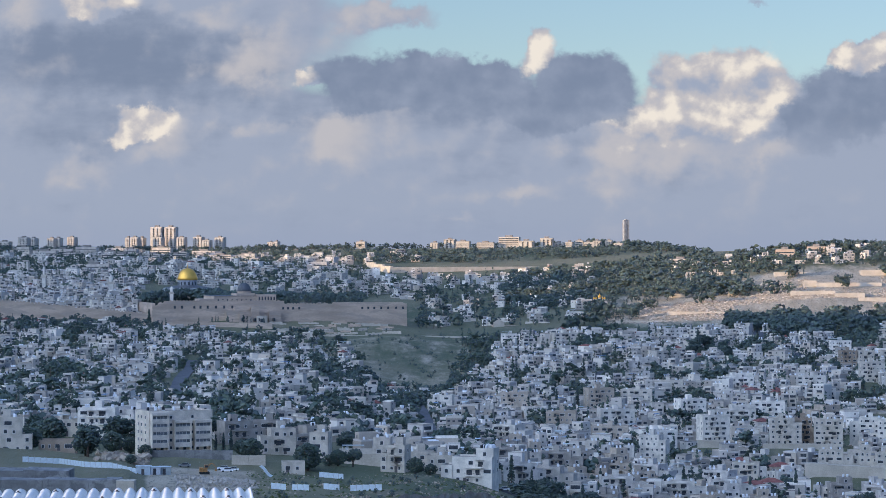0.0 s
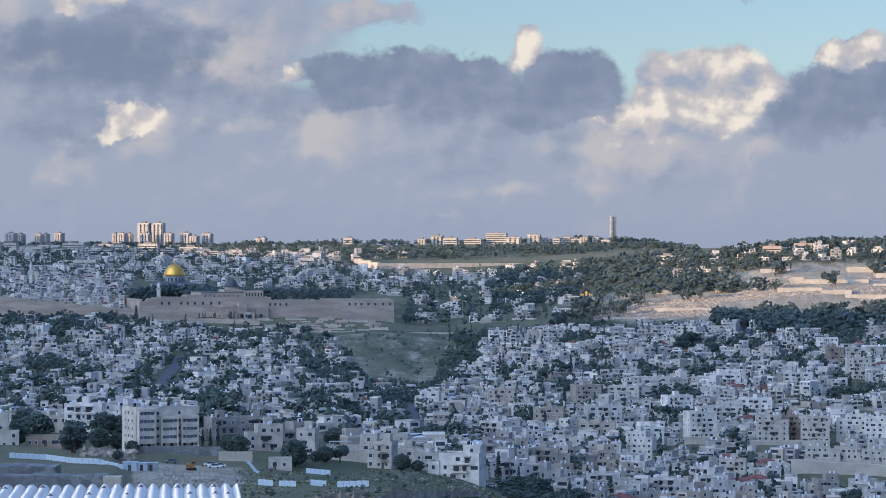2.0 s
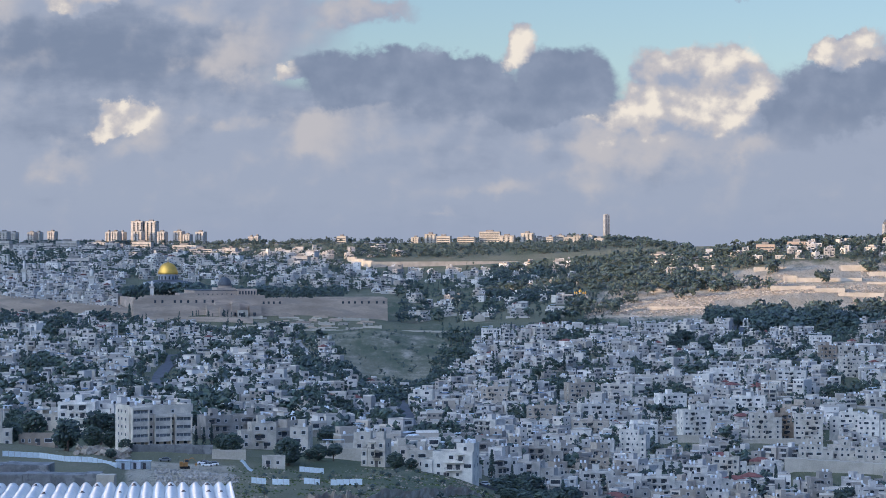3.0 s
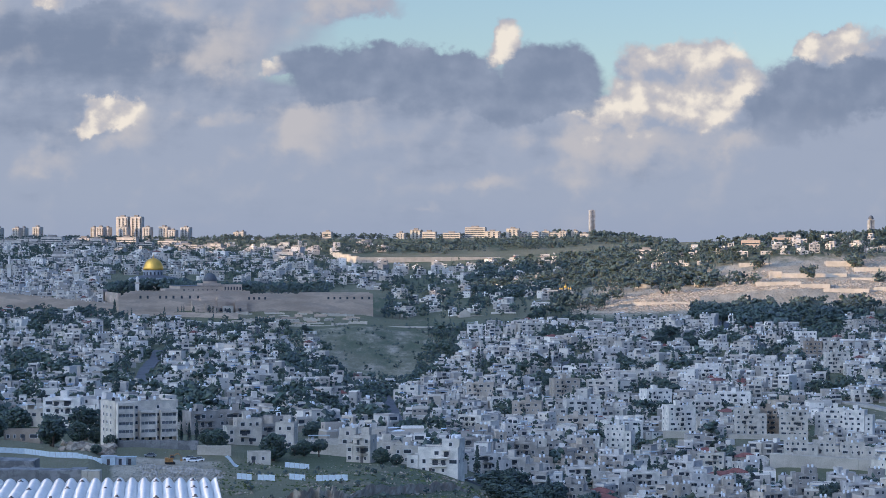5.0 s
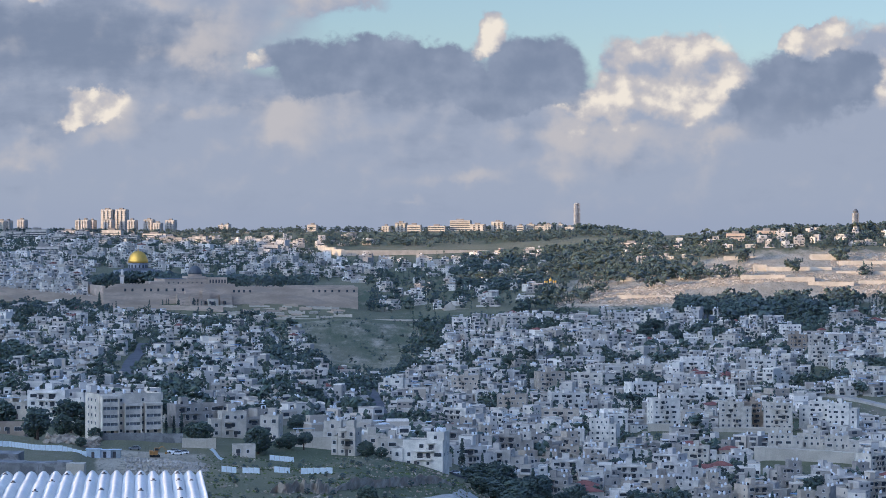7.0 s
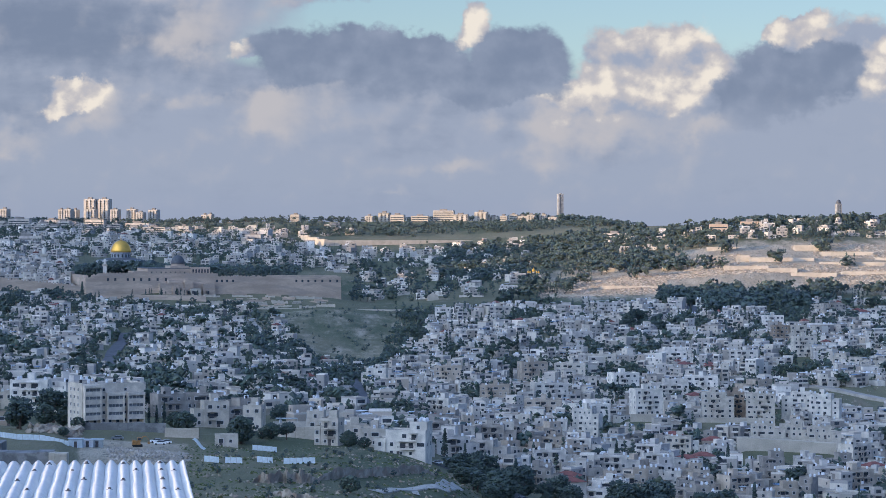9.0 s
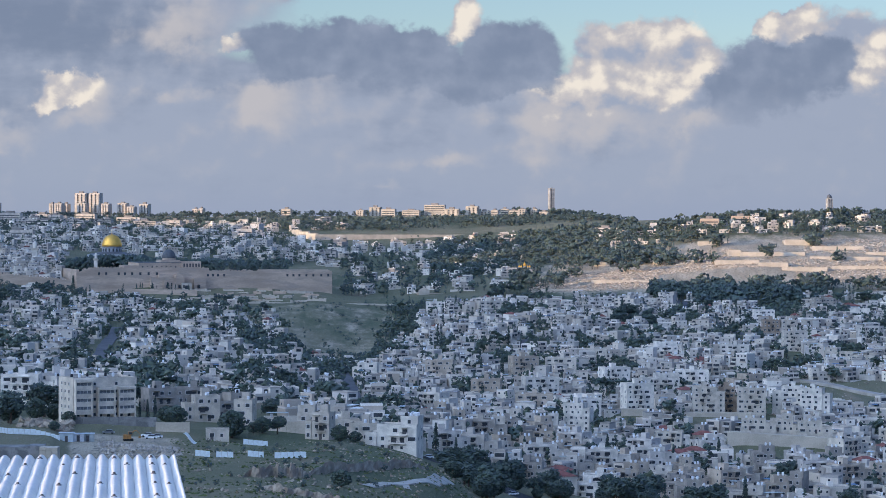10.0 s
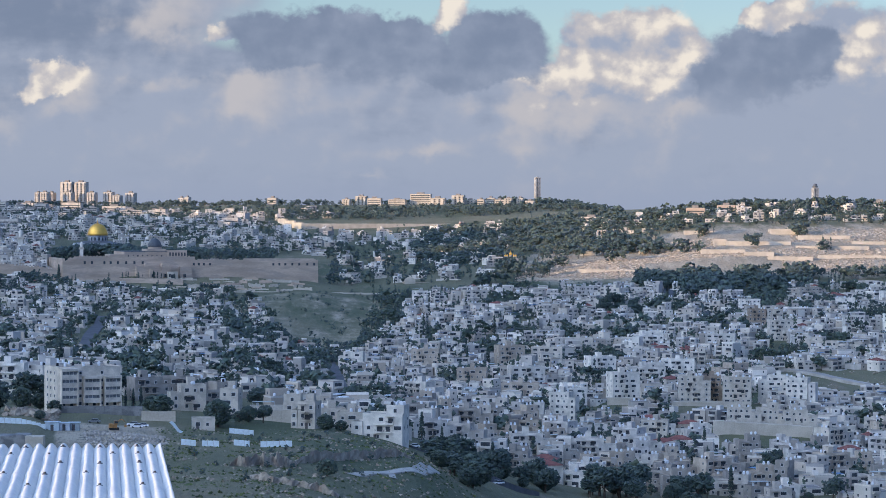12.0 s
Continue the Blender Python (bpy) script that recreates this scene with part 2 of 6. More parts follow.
NEEDLES = surface("conifer_needles", (0.078, 0.104, 0.106), 0.8, 0.3, 0.25, 9.0, 0.0, by="island")
CONCRETE = surface("grey_concrete", (0.36, 0.35, 0.33), 0.9, 0.25, 0.15, 2.0, 0.2, second=(0.26, 0.25, 0.24))
ROCK = surface("limestone_rock", (0.36, 0.30, 0.23), 0.95, 0.3, 0.2, 1.6, 0.5, second=(0.30, 0.22, 0.16))
ROAD = surface("asphalt", (0.11, 0.11, 0.115), 0.9, 0.2, 0.2, 4.0, 0.1)
DUST = surface("pale_dust", (0.38, 0.34, 0.29), 0.95, 0.2, 0.1, 2.0, 0.2)
WHITE_SHEET = surface("white_ribbed_roof_sheet", (0.77, 0.73, 0.66), 0.5, 0.06, 1.2, 14.0, 0.04)
BOLT = surface("grey_bolt_cap", (0.06, 0.065, 0.075), 0.5, 0.2, 6.0, 30.0, 0.1)
CAR_WHITE = surface("white_car_paint", (0.78, 0.78, 0.78), 0.25, 0.05, 1.0, 6.0, 0.0)
CAR_GREY = surface("grey_car_paint", (0.18, 0.19, 0.20), 0.3, 0.05, 1.0, 6.0, 0.0)
RUBBER = surface("tyre_rubber", (0.02, 0.02, 0.02), 0.85, 0.2, 2.0, 8.0, 0.0)
ORANGE = surface("excavator_paint", (0.36, 0.18, 0.06), 0.55, 0.25, 0.8, 6.0, 0.1)
MARBLE = surface("grave_stone", (0.46, 0.41, 0.35), 0.85, 0.15, 0.3, 3.0, 0.1, by="island")

# ---------------------------------------------------------------- mesh code


class Geo:
    """Faces with materials, gathered into one mesh."""

    def __init__(self):
        self.v, self.f, self.m, self.spot = [], [], [], (0.0, 0.0, 0.0, 1.0, 0.0)

    def at(self, x, y, z, turn=0.0):
        self.spot = (x, y, z, math.cos(turn), math.sin(turn))
        return self

    def _add(self, points):
        x, y, z, c, s = self.spot
        first = len(self.v)
        self.v.extend((x + c * a - s * b, y + s * a + c * b, z + h) for a, b, h in points)
        return first

    def box(self, x0, x1, y0, y1, z0, z1, m=0):
        n = self._add(((x0, y0, z0), (x1, y0, z0), (x1, y1, z0), (x0, y1, z0), (x0, y0, z1), (x1, y0, z1), (x1, y1, z1), (x0, y1, z1)))
        self.f.extend(((n, n + 1, n + 5, n + 4), (n + 1, n + 2, n + 6, n + 5), (n + 2, n + 3, n + 7, n + 6), (n + 3, n, n + 4, n + 7), (n + 4, n + 5, n + 6, n + 7), (n + 3, n + 2, n + 1, n)))
        self.m.extend((m,) * 6)

    def turned(self, rings, sides, m=0, x=0.0, y=0.0, start=0.0):
        """A solid of revolution from (radius, height) pairs."""
        pts = []
        for r, h in rings:
            pts.extend((x + r * math.cos(start + 2 * math.pi * i / sides), y + r * math.sin(start + 2 * math.pi * i / sides), h) for i in range(sides))
        n = self._add(pts)
        for k in range(len(rings) - 1):
            for i in range(sides):
                j = (i + 1) % sides
                self.f.append((n + k * sides + i, n + k * sides + j, n + (k + 1) * sides + j, n + (k + 1) * sides + i))
                self.m.append(m)
        self.f.append(tuple(n + (len(rings) - 1) * sides + i for i in range(sides)))
        self.f.append(tuple(n + i for i in reversed(range(sides))))
        self.m.extend((m, m))

    def roof(self, x0, x1, y0, y1, z0, z1, m=0):
        """A hipped roof."""
        i = min(x1 - x0, y1 - y0) * 0.5
        cy = (y0 + y1) / 2
        n = self._add(((x0, y0, z0), (x1, y0, z0), (x1, y1, z0), (x0, y1, z0), (x0 + i, cy, z1), (x1 - i + 0.01, cy, z1)))
        self.f.extend(((n, n + 1, n + 5, n + 4), (n + 1, n + 2, n + 5), (n + 2, n + 3, n + 4, n + 5), (n + 3, n, n + 4), (n + 3, n + 2, n + 1, n)))
        self.m.extend((m,) * 5)

    def clump(self, x, y, z, r, m, rng):
        """A small uneven tuft of leaves."""
        k = [r * rng.uniform(0.6, 1.25) for _ in range(6)]
        a, b = rng.uniform(-0.5, 0.5) * r, rng.uniform(-0.5, 0.5) * r
        n = self._add(((x + k[0], y + a, z + b), (x + b, y + k[1], z - a), (x - k[2], y - a, z + a), (x - a, y - k[3], z - b), (x + a, y + b, z + k[4] * 0.85), (x - b, y + a, z - k[5] * 0.7)))
        self.f.extend(((n, n + 1, n + 4), (n + 1, n + 2, n + 4), (n + 2, n + 3, n + 4), (n + 3, n, n + 4), (n + 1, n, n + 5), (n + 2, n + 1, n + 5), (n + 3, n + 2, n + 5), (n, n + 3, n + 5)))
        self.m.extend((m,) * 8)

    def mesh(self, name, materials, smooth=False):
        me = bpy.data.meshes.new(name)
        me.from_pydata(self.v, [], self.f)
        for mat in materials:
            me.materials.append(mat)
        me.polygons.foreach_set("material_index", self.m)
        if smooth:
            me.polygons.foreach_set("use_smooth", [True] * len(self.f))
        me.update()
        return me


def part(name, data, parent, label=""):
    ob = new(name, data)
    ob.parent = parent
    if label:
        tagged(ob, label)
    return ob


def thing(name, label, category, x, y, z, turn=0.0, group="", kind=""):
    ob = new(name)
    ob.empty_display_size = 1.0
    ob.matrix_basis = pose(x, y, z, 0, 0, math.degrees(turn))
    return tagged(ob, label, category, group, kind)


# ---------------------------------------------------------------- ground
COLS = [-198.8, -131.4, -75.1, -41.4, -14.4, 14.8, 48.6, 93.6, 149.8, 217.3]
HILL_NEAR = [  # distance ahead, then heights across
    (0, 173.4, 173.4, 173.4, 173.4, 173.4, 173.4, 173.4, 173.4, 173.4, 173.4),
    (120, 154, 154, 154, 154, 154, 154, 154, 153, 152, 152),
    (300, 136, 136, 136, 136, 134, 130, 126, 122, 120, 120),
    (500, 118, 118, 119, 118, 116, 110, 102, 95, 92, 92),
    (850, 111, 108, 106, 106, 104, 101, 84, 68, 64, 62),
]
VALLEY = [
    (1150, 104, 102, 98, 95, 91, 82, 67, 57, 52, 52),
    (1500, 98, 97, 95, 91, 84, 74, 70, 64, 62, 62),
    (1850, 101, 101, 99, 93, 74, 82, 84, 80, 80, 80),
    (2150, 110, 109, 103, 100, 90, 96, 100, 103, 104, 104),
    (2400, 124, 121, 109, 108, 105, 109, 113, 117, 121, 121),
]
FAR_HILLS = [
    (2600, 139, 138, 124, 120, 112, 118, 127, 136, 150, 152),
    (2950, 155, 155, 142, 140, 132, 138, 145, 165, 194, 194),
    (3500, 175, 174, 168, 162, 160, 163, 170, 196, 192, 190),
    (4000, 188, 188, 184, 188, 184, 184, 190, 198, 185, 185),
    (4400, 202, 202, 202, 205, 206, 206, 210, 204, 180, 180),
    (4950, 206, 206, 195, 195, 198, 198, 205, 190, 175, 175),
]


def relief_grid():
    rows = HILL_NEAR + VALLEY + FAR_HILLS
    d = np.array([r[0] for r in rows], float)
    h = np.array([r[1:] for r in rows], float)
    us, ds = np.linspace(-260, 260, 131), np.linspace(0, 4950, 496)
    across = np.array([np.interp(us, COLS, row) for row in h])
    full = np.array([np.interp(ds, d, across[:, i]) for i in range(len(us))]).T
    for _ in range(3):
        for axis, n in ((0, 11), (1, 7)):
            pad = [(0, 0), (0, 0)]
            pad[axis] = (n // 2, n // 2)
            p = np.pad(full, pad, mode="edge")
            full = sum(np.take(p, range(i, i + full.shape[axis]), axis) for i in range(n)) / n
    return full


RELIEF = relief_grid()


def ground_at(x, y):
    """Height of the ground."""
    d = min(max(y, 0.0), 4940.0)
    u = min(max(1000 * x / max(d, 20.0), -259.0), 259.0)
    i, j = d / 10, (u + 260) / 4
    a, b = int(i), int(j)
    i, j = i - a, j - b
    z = (RELIEF[a, b] * (1 - j) + RELIEF[a, b + 1] * j) * (1 - i) + (RELIEF[a + 1, b] * (1 - j) + RELIEF[a + 1, b + 1] * j) * i
    rough = min(1.0, max(0.0, (d - 150) / 400))
    z += rough * 2.2 * noise.noise((x / 70, y / 70, 0)) + rough * 0.7 * noise.noise((x / 17, y / 17, 3))
    # the rounded grassy spur over the valley
    z += 9.0 * math.exp(-((u - -18.9) / 17) ** 2 - ((d - 2260) / 120) ** 2)
    # terraces that carry the eastern apartment houses
    z += 7.0 * math.exp(-((d - 1335) / 55) ** 2) / (1 + math.exp((142 - u) / 2)) / (1 + math.exp((u - 190) / 3))
    z += 6.0 * math.exp(-((d - 1485) / 50) ** 2) / (1 + math.exp((98 - u) / 2)) / (1 + math.exp((u - 186) / 3))
    # the levelled dirt yard
    z -= 2.5 * max(0.0, min(1.0, (u + 126) / 6, (-14 - u) / 24, (d - 690) / 50, (902 - d) / 14))
    # the broad shoulder of the spur that carries the footpath
    z += 5.0 * math.exp(-((u - 26) / 15) ** 2 - ((d - 740) / 75) ** 2)
    # the sunken plot before the stepped concrete walls
    if u < -126 and 560 < d < 745:
        z -= 7.5 * min(1.0, (-126 - u) / 6, (745 - d) / 10, (d - 560) / 60)
    # the dug terraces at the foot of the great wall
    z += 8.0 * math.exp(-((d - 2450) / 62) ** 2) / (1 + math.exp((u + 10) / 4)) / (1 + math.exp((-96 - u) / 6))
    # a high western ridge out of view, added to shade the town from the sun
    west = math.exp(-((x + 1500) / 260) ** 2)
    if west > 0.001:
        # crest height, saddles and humps are set by which slopes the sun should reach
        z = max(z, 60 + (312 - 40 * min(1.0, max(0.0, (-y - 450) / 300)) - 25 * min(1.0, max(0.0, (y - 2400) / 700)) + 26 * math.exp(-((y - 2060) / 240) ** 2) - 78 * math.exp(-((y - 1869) / 50) ** 2) - 24 * math.exp(-((y - 1450) / 110) ** 2) + 30 * math.exp(-((y - 1000) / 210) ** 2)) * west + 12 * west * noise.noise((y / 300, 0, 7)))
    return z


def put(u, d):
    """Place on the ground at u thousandths of the distance d to the right."""
    x = u * d / 1000
    return x, d, ground_at(x, d)


def meet(u, v, near=400.0):
    """The distance at which a sight line, u across and v up in thousandths, first meets the hillside."""
    d = near
    while d < 4900 and ground_at(u * d / 1000, d) < EYE + v * d / 1000:
        d += 5.0
    return d


def build_ground():
    angles = [radians(a) for a in np.concatenate((np.linspace(-180, -16, 60), np.linspace(-14.8, 14.8, 190), np.linspace(16, 178, 40)))]
    radii = np.concatenate((np.linspace(4, 400, 40), np.linspace(408, 2600, 200), np.linspace(2616, 4980, 110)))
    verts, faces = [], []
    for r in radii:
        for a in angles:
            x, y = r * math.sin(a), r * math.cos(a)
            verts.append((x, y, ground_at(x, y)))
    n = len(angles)
    for i in range(len(radii) - 1):
        for j in range(n):
            k = (j + 1) % n
            faces.append((i * n + j, i * n + k, (i + 1) * n + k, (i + 1) * n + j))
    verts.append((0, 0, 173.4))
    faces.extend((len(verts) - 1, (j + 1) % n, j) for j in range(n))
    me = bpy.data.meshes.new("ground")
    me.from_pydata(verts, [], [tuple(reversed(f)) for f in faces])
    me.polygons.foreach_set("use_smooth", [True] * len(faces))
    bare = me.attributes.new("bare", "FLOAT", "POINT")
    values = []
    for x, y, z in verts:
        u = 1000 * x / max(y, 1)
        hill = max(0.0, min(1.0, 1.6 - abs(y - 2600) / 170)) * max(0.0, min(1.0, (u - 55) / 25))
        town = 0.16 if (1000 < y < 2380 and (u < -45 or u > 15)) else 0.0
        yard = max(0.0, min(1.0, (y - 690) / 40, (890 - y) / 25, (-71.7 - u) / 8, (u - -121) / 6))
        values.append(max(hill, town, yard, 0.43 if 1830 < y < 2330 and -50.4 < u < 10 else 0.0))
    bare.data.foreach_set("value", values)
    m = bpy.data.materials.new("hillside")
    m.use_nodes = True
    T = Tree(m.node_tree)
    run = T.add("ShaderNodeMapping")
    run.inputs["Scale"].default_value = (1.0, 0.28, 0.6)
    T.put(run.inputs["Vector"], T.add("ShaderNodeNewGeometry").outputs["Position"])
    at = run.outputs[0]
    big, mid, small = T.noise(at, 0.012, 6), T.noise(at, 0.06, 6, 0.65), T.noise(at, 0.6, 5, 0.65)
    grass = T.mix(T.step(big, 0.35, 0.65), (0.075, 0.092, 0.042), (0.175, 0.160, 0.088))
    grass = T.mix(T.step(mid, 0.52, 0.74), grass, (0.22, 0.18, 0.115))
    grass = T.mix(T.step(small, 0.62, 0.74), grass, (0.34, 0.31, 0.25))
    stony = T.mix(T.step(mid, 0.35, 0.65), (0.32, 0.26, 0.175), (0.47, 0.39, 0.28))
    stony = T.mix(T.step(small, 0.52, 0.66), stony, (0.17, 0.155, 0.11))
    mask = T.add("ShaderNodeAttribute", attribute_name="bare").outputs["Fac"]
    colour = T.mix(T.step(T.math("ADD", mask, T.math("MULTIPLY", T.math("SUBTRACT", mid, 0.5), 0.8)), 0.3, 0.7), grass, stony)
    bsdf = T.add("ShaderNodeBsdfPrincipled")
    T.put(bsdf.inputs["Base Color"], colour)
    bsdf.inputs["Roughness"].default_value = 0.95
    b = T.add("ShaderNodeBump")
    b.inputs["Strength"].default_value, b.inputs["Distance"].default_value = 0.9, 2.0
    T.put(b.inputs["Height"], T.math("ADD", mid, small))
    T.put(bsdf.inputs["Normal"], b.outputs[0])
    T.put(T.add("ShaderNodeOutputMaterial").inputs[0], bsdf.outputs[0])
    me.materials.append(m)
    tagged(new("ground", me), "grassy and stony hillsides falling to a deep valley", "ground", kind="structure")


build_ground()

# ---------------------------------------------------------------- houses
GLAZING = surface("grey_balcony_glazing", (0.17, 0.18, 0.19), 0.35, 0.3, 0.8, 3.0, 0.0, gloss=0.4)
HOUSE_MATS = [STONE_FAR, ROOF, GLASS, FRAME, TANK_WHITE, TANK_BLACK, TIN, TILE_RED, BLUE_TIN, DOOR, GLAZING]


def windows_of(rng, w, d, z0, floors, step=3.0, chance=0.85):
    """Window places on the front and both flanks: x, y, z, which side, width."""
    rows = []
    for k in range(floors):
        z = z0 + 3.0 * k + 1.0
        x = -w / 2 + 0.4
        while x < w / 2 - 1.2:
            wide = rng.choice((0.7, 0.9, 1.1, 1.5, 2.6))
            gap = step - 1.1 + rng.uniform(-0.6, 0.6)
            x += gap / 2
            if x + wide > w / 2 - 0.4:
                break
            if rng.random() < chance:
                rows.append((x + wide / 2, -d / 2, z, "front", wide))
            x += wide + gap / 2
        n = 1 if d < 10 else 2
        for i in range(n):
            for side in ("left", "right"):
                if rng.random() < chance * 0.8:
                    rows.append((-w / 2 if side == "left" else w / 2, -d / 2 + (i + 0.5) * d / n, z, side, rng.choice((0.7, 1.0))))
    return rows


def window_box(g, row, glass=2, frame_mat=3, simple=False):
    x, y, z, side, wide = row
    h, t = wide / 2, 0.06
    up = 1.05 if wide < 1.0 else 1.3
    for grow, out, m in (((0.13, 0.05, frame_mat), (0.0, 0.09, glass)) if not simple else ((0.0, 0.06, glass),)):
        if side == "front":
            g.box(x - h - grow, x + h + grow, y - out, y + t, z - grow, z + up + grow, m)
        elif side == "left":
            g.box(x - out, x + t, y - h - grow, y + h + grow, z - grow, z + up + grow, m)
        else:
            g.box(x - t, x + out, y - h - grow, y + h + grow, z - grow, z + up + grow, m)


def wing_boxes(rng, w, d, floors):
    """A lower wing at one end and a stair head: x0, x1, y0, y1, z0, z1."""
    side, a = rng.choice((-1, 1)), w * rng.uniform(0.28, 0.42)
    x0, x1 = sorted((side * w / 2, side * (w / 2 + a)))
    h = max(1, floors - rng.choice((1, 1, 2))) * 3.0
    return (x0, x1, -d / 2 + rng.uniform(-1.6, 1.2), d / 2 - 0.6, -7.0, h), (-1.4, 1.4, 0.4, d / 2 - 0.5, floors * 3.0, floors * 3.0 + 2.4)


def body_boxes(rng, w, d, floors, upper):
    """Stacked volumes of a flat-roofed house: x0, x1, y0, y1, z0, z1."""
    h = floors * 3.0
    rows = [(-w / 2, w / 2, -d / 2, d / 2, -7.0, h)]
    if upper:
        a = w * rng.uniform(0.4, 0.65)
        if rng.random() < 0.5:
            rows.append((-w / 2, -w / 2 + a, -d / 2 + d * 0.2, d / 2, h, h + 2.9))
        else:
            rows.append((w / 2 - a, w / 2, -d / 2 + d * 0.2, d / 2, h, h + 2.9))
    return rows


def parapet(g, x0, x1, y0, y1, z, m=0, high=0.8, t=0.22):
    """A closed rim round a flat roof."""
    ring = lambda s, h: ((x0 + s, y0 + s, h), (x1 - s, y0 + s, h), (x1 - s, y1 - s, h), (x0 + s, y1 - s, h))
    n = g._add(ring(0, z) + ring(0, z + high) + ring(t, z + high) + ring(t, z))
    for k in range(3):
        for i in range(4):
            j = (i + 1) % 4
            g.f.append((n + 4 * k + i, n + 4 * k + j, n + 4 * k + 4 + j, n + 4 * k + 4 + i))
            g.m.append(m)


def tank(g, x, y, z, m):
    g.box(x - 0.35, x + 0.35, y - 0.35, y + 0.35, z, z + 0.5, 3)
    g.turned(((0.55, z + 0.5), (0.55, z + 1.5), (0.3, z + 1.75)), 6, m, x, y)


def far_house(g, rng, x, y, z, turn, w, d, floors, upper, detail):
    """A whole house of two or three adjoining volumes, added to a joined town quarter."""
    g.at(x, y, z, turn)
    cut = rng.uniform(0.35, 0.65) * w - w / 2
    vols = [(-w / 2, cut, -d / 2, d / 2, floors), (cut, w / 2, -d / 2 + rng.uniform(-1.5, 2.5), d / 2, max(1, floors + rng.choice((-1, -1, 0, 1))))]
    if upper:
        a, b = sorted((rng.uniform(-w / 2, w / 2), rng.uniform(-w / 2, w / 2)))
        if b - a > 2.5:
            vols.append((a, b, -d / 2 + d * rng.uniform(0.25, 0.5), d / 2 - 0.1, floors + 1))
    for x0, x1, y0, y1, n in vols:
        h = n * 3.0
        g.box(x0, x1, y0, y1, -5.0, h, 0)
        if detail:
            parapet(g, x0, x1, y0, y1, h, 0, rng.uniform(0.4, 1.0))
        g.box(x0 + 0.2, x1 - 0.2, y0 + 0.2, y1 - 0.2, h, h + 0.12, 1)
        wide = x1 - x0
        for k in range(n):
            kind = rng.random()
            zz = 3.0 * k + 1.0
            if kind < 0.42 and wide > 3.2:
                b = min(wide - 0.8, rng.uniform(2.2, 4.5))
                a = rng.uniform(x0 + 0.3, x1 - 0.3 - b)
                g.box(a, a + b, y0 - 0.05, y0 + 0.1, zz - 0.1, zz + 1.55, 2)
                if k and detail:
                    g.box(a - 0.2, a + b + 0.2, y0 - 1.1, y0, zz - 1.1, zz - 0.1, 0)
            else:
                m = max(1, int(wide / rng.choice((2.6, 3.4, 4.5))))
                for i in range(m):
                    if rng.random() < 0.75:
                        a = x0 + (i + 0.5) * wide / m + rng.uniform(-0.2, 0.2)
                        b = rng.choice((0.4, 0.5, 0.7))
                        g.box(a - b, a + b, y0 - 0.05, y0 + 0.1, zz + 0.1, zz + rng.choice((0.9, 1.2, 1.3)), 2)
            for side in (x0, x1):
                for i in range(max(1, int((y1 - y0) / 4.5))):
                    if rng.random() < 0.5:
                        b = y0 + (i + 0.5) * (y1 - y0) / max(1, int((y1 - y0) / 4.5))
                        g.box(side - 0.05, side + 0.05, b - 0.45, b + 0.45, zz + 0.1, zz + 1.2, 2)
    top = floors * 3.0
    k = rng.random()
    if k < 0.03:
        g.roof(-w / 2 - 0.4, cut + 0.4, -d / 2 - 0.4, d / 2 + 0.4, top + 1.0, top + 3.0, 7)
    elif k < 0.26:
        a = rng.uniform(-w / 2, cut - 2.0)
        g.box(a, a + rng.uniform(2.5, 5), -d / 2 + 0.4, d * 0.25, top + 2.2, top + 2.32, rng.choice((6, 6, 6, 4, 8)))
    if detail:
        for _ in range(rng.choice((0, 1, 2, 3, 4))):
            tank(g, rng.uniform(-w / 2 + 0.8, cut - 0.8), rng.uniform(-d / 2 + 1, d / 2 - 1), top + 0.1, rng.choice((4, 4, 4, 5)))
        if rng.random() < 0.5:
            a = rng.uniform(-w / 2 + 1, w / 2 - 3)
            g.box(a, a + 2.4, d * 0.1, d * 0.4, top, top + 2.5, 0)
        if rng.random() < 0.5:
            g.box(-w / 2 - rng.uniform(0, 5), w / 2 + rng.uniform(0, 5), -d / 2 - 3.0, -d / 2 - 2.6, -6.0, rng.uniform(-0.6, 0.9), 0)


WINDOW_MESHES = {}


def window_mesh(side, wide):
    if (side, wide) not in WINDOW_MESHES:
        g = Geo()
        window_box(g, (0, 0, 0, side, wide))
        WINDOW_MESHES[side, wide] = g.mesh("window", HOUSE_MATS)
    return WINDOW_MESHES[side, wide]


NEAR_MATS = [STONE] + HOUSE_MATS[1:]


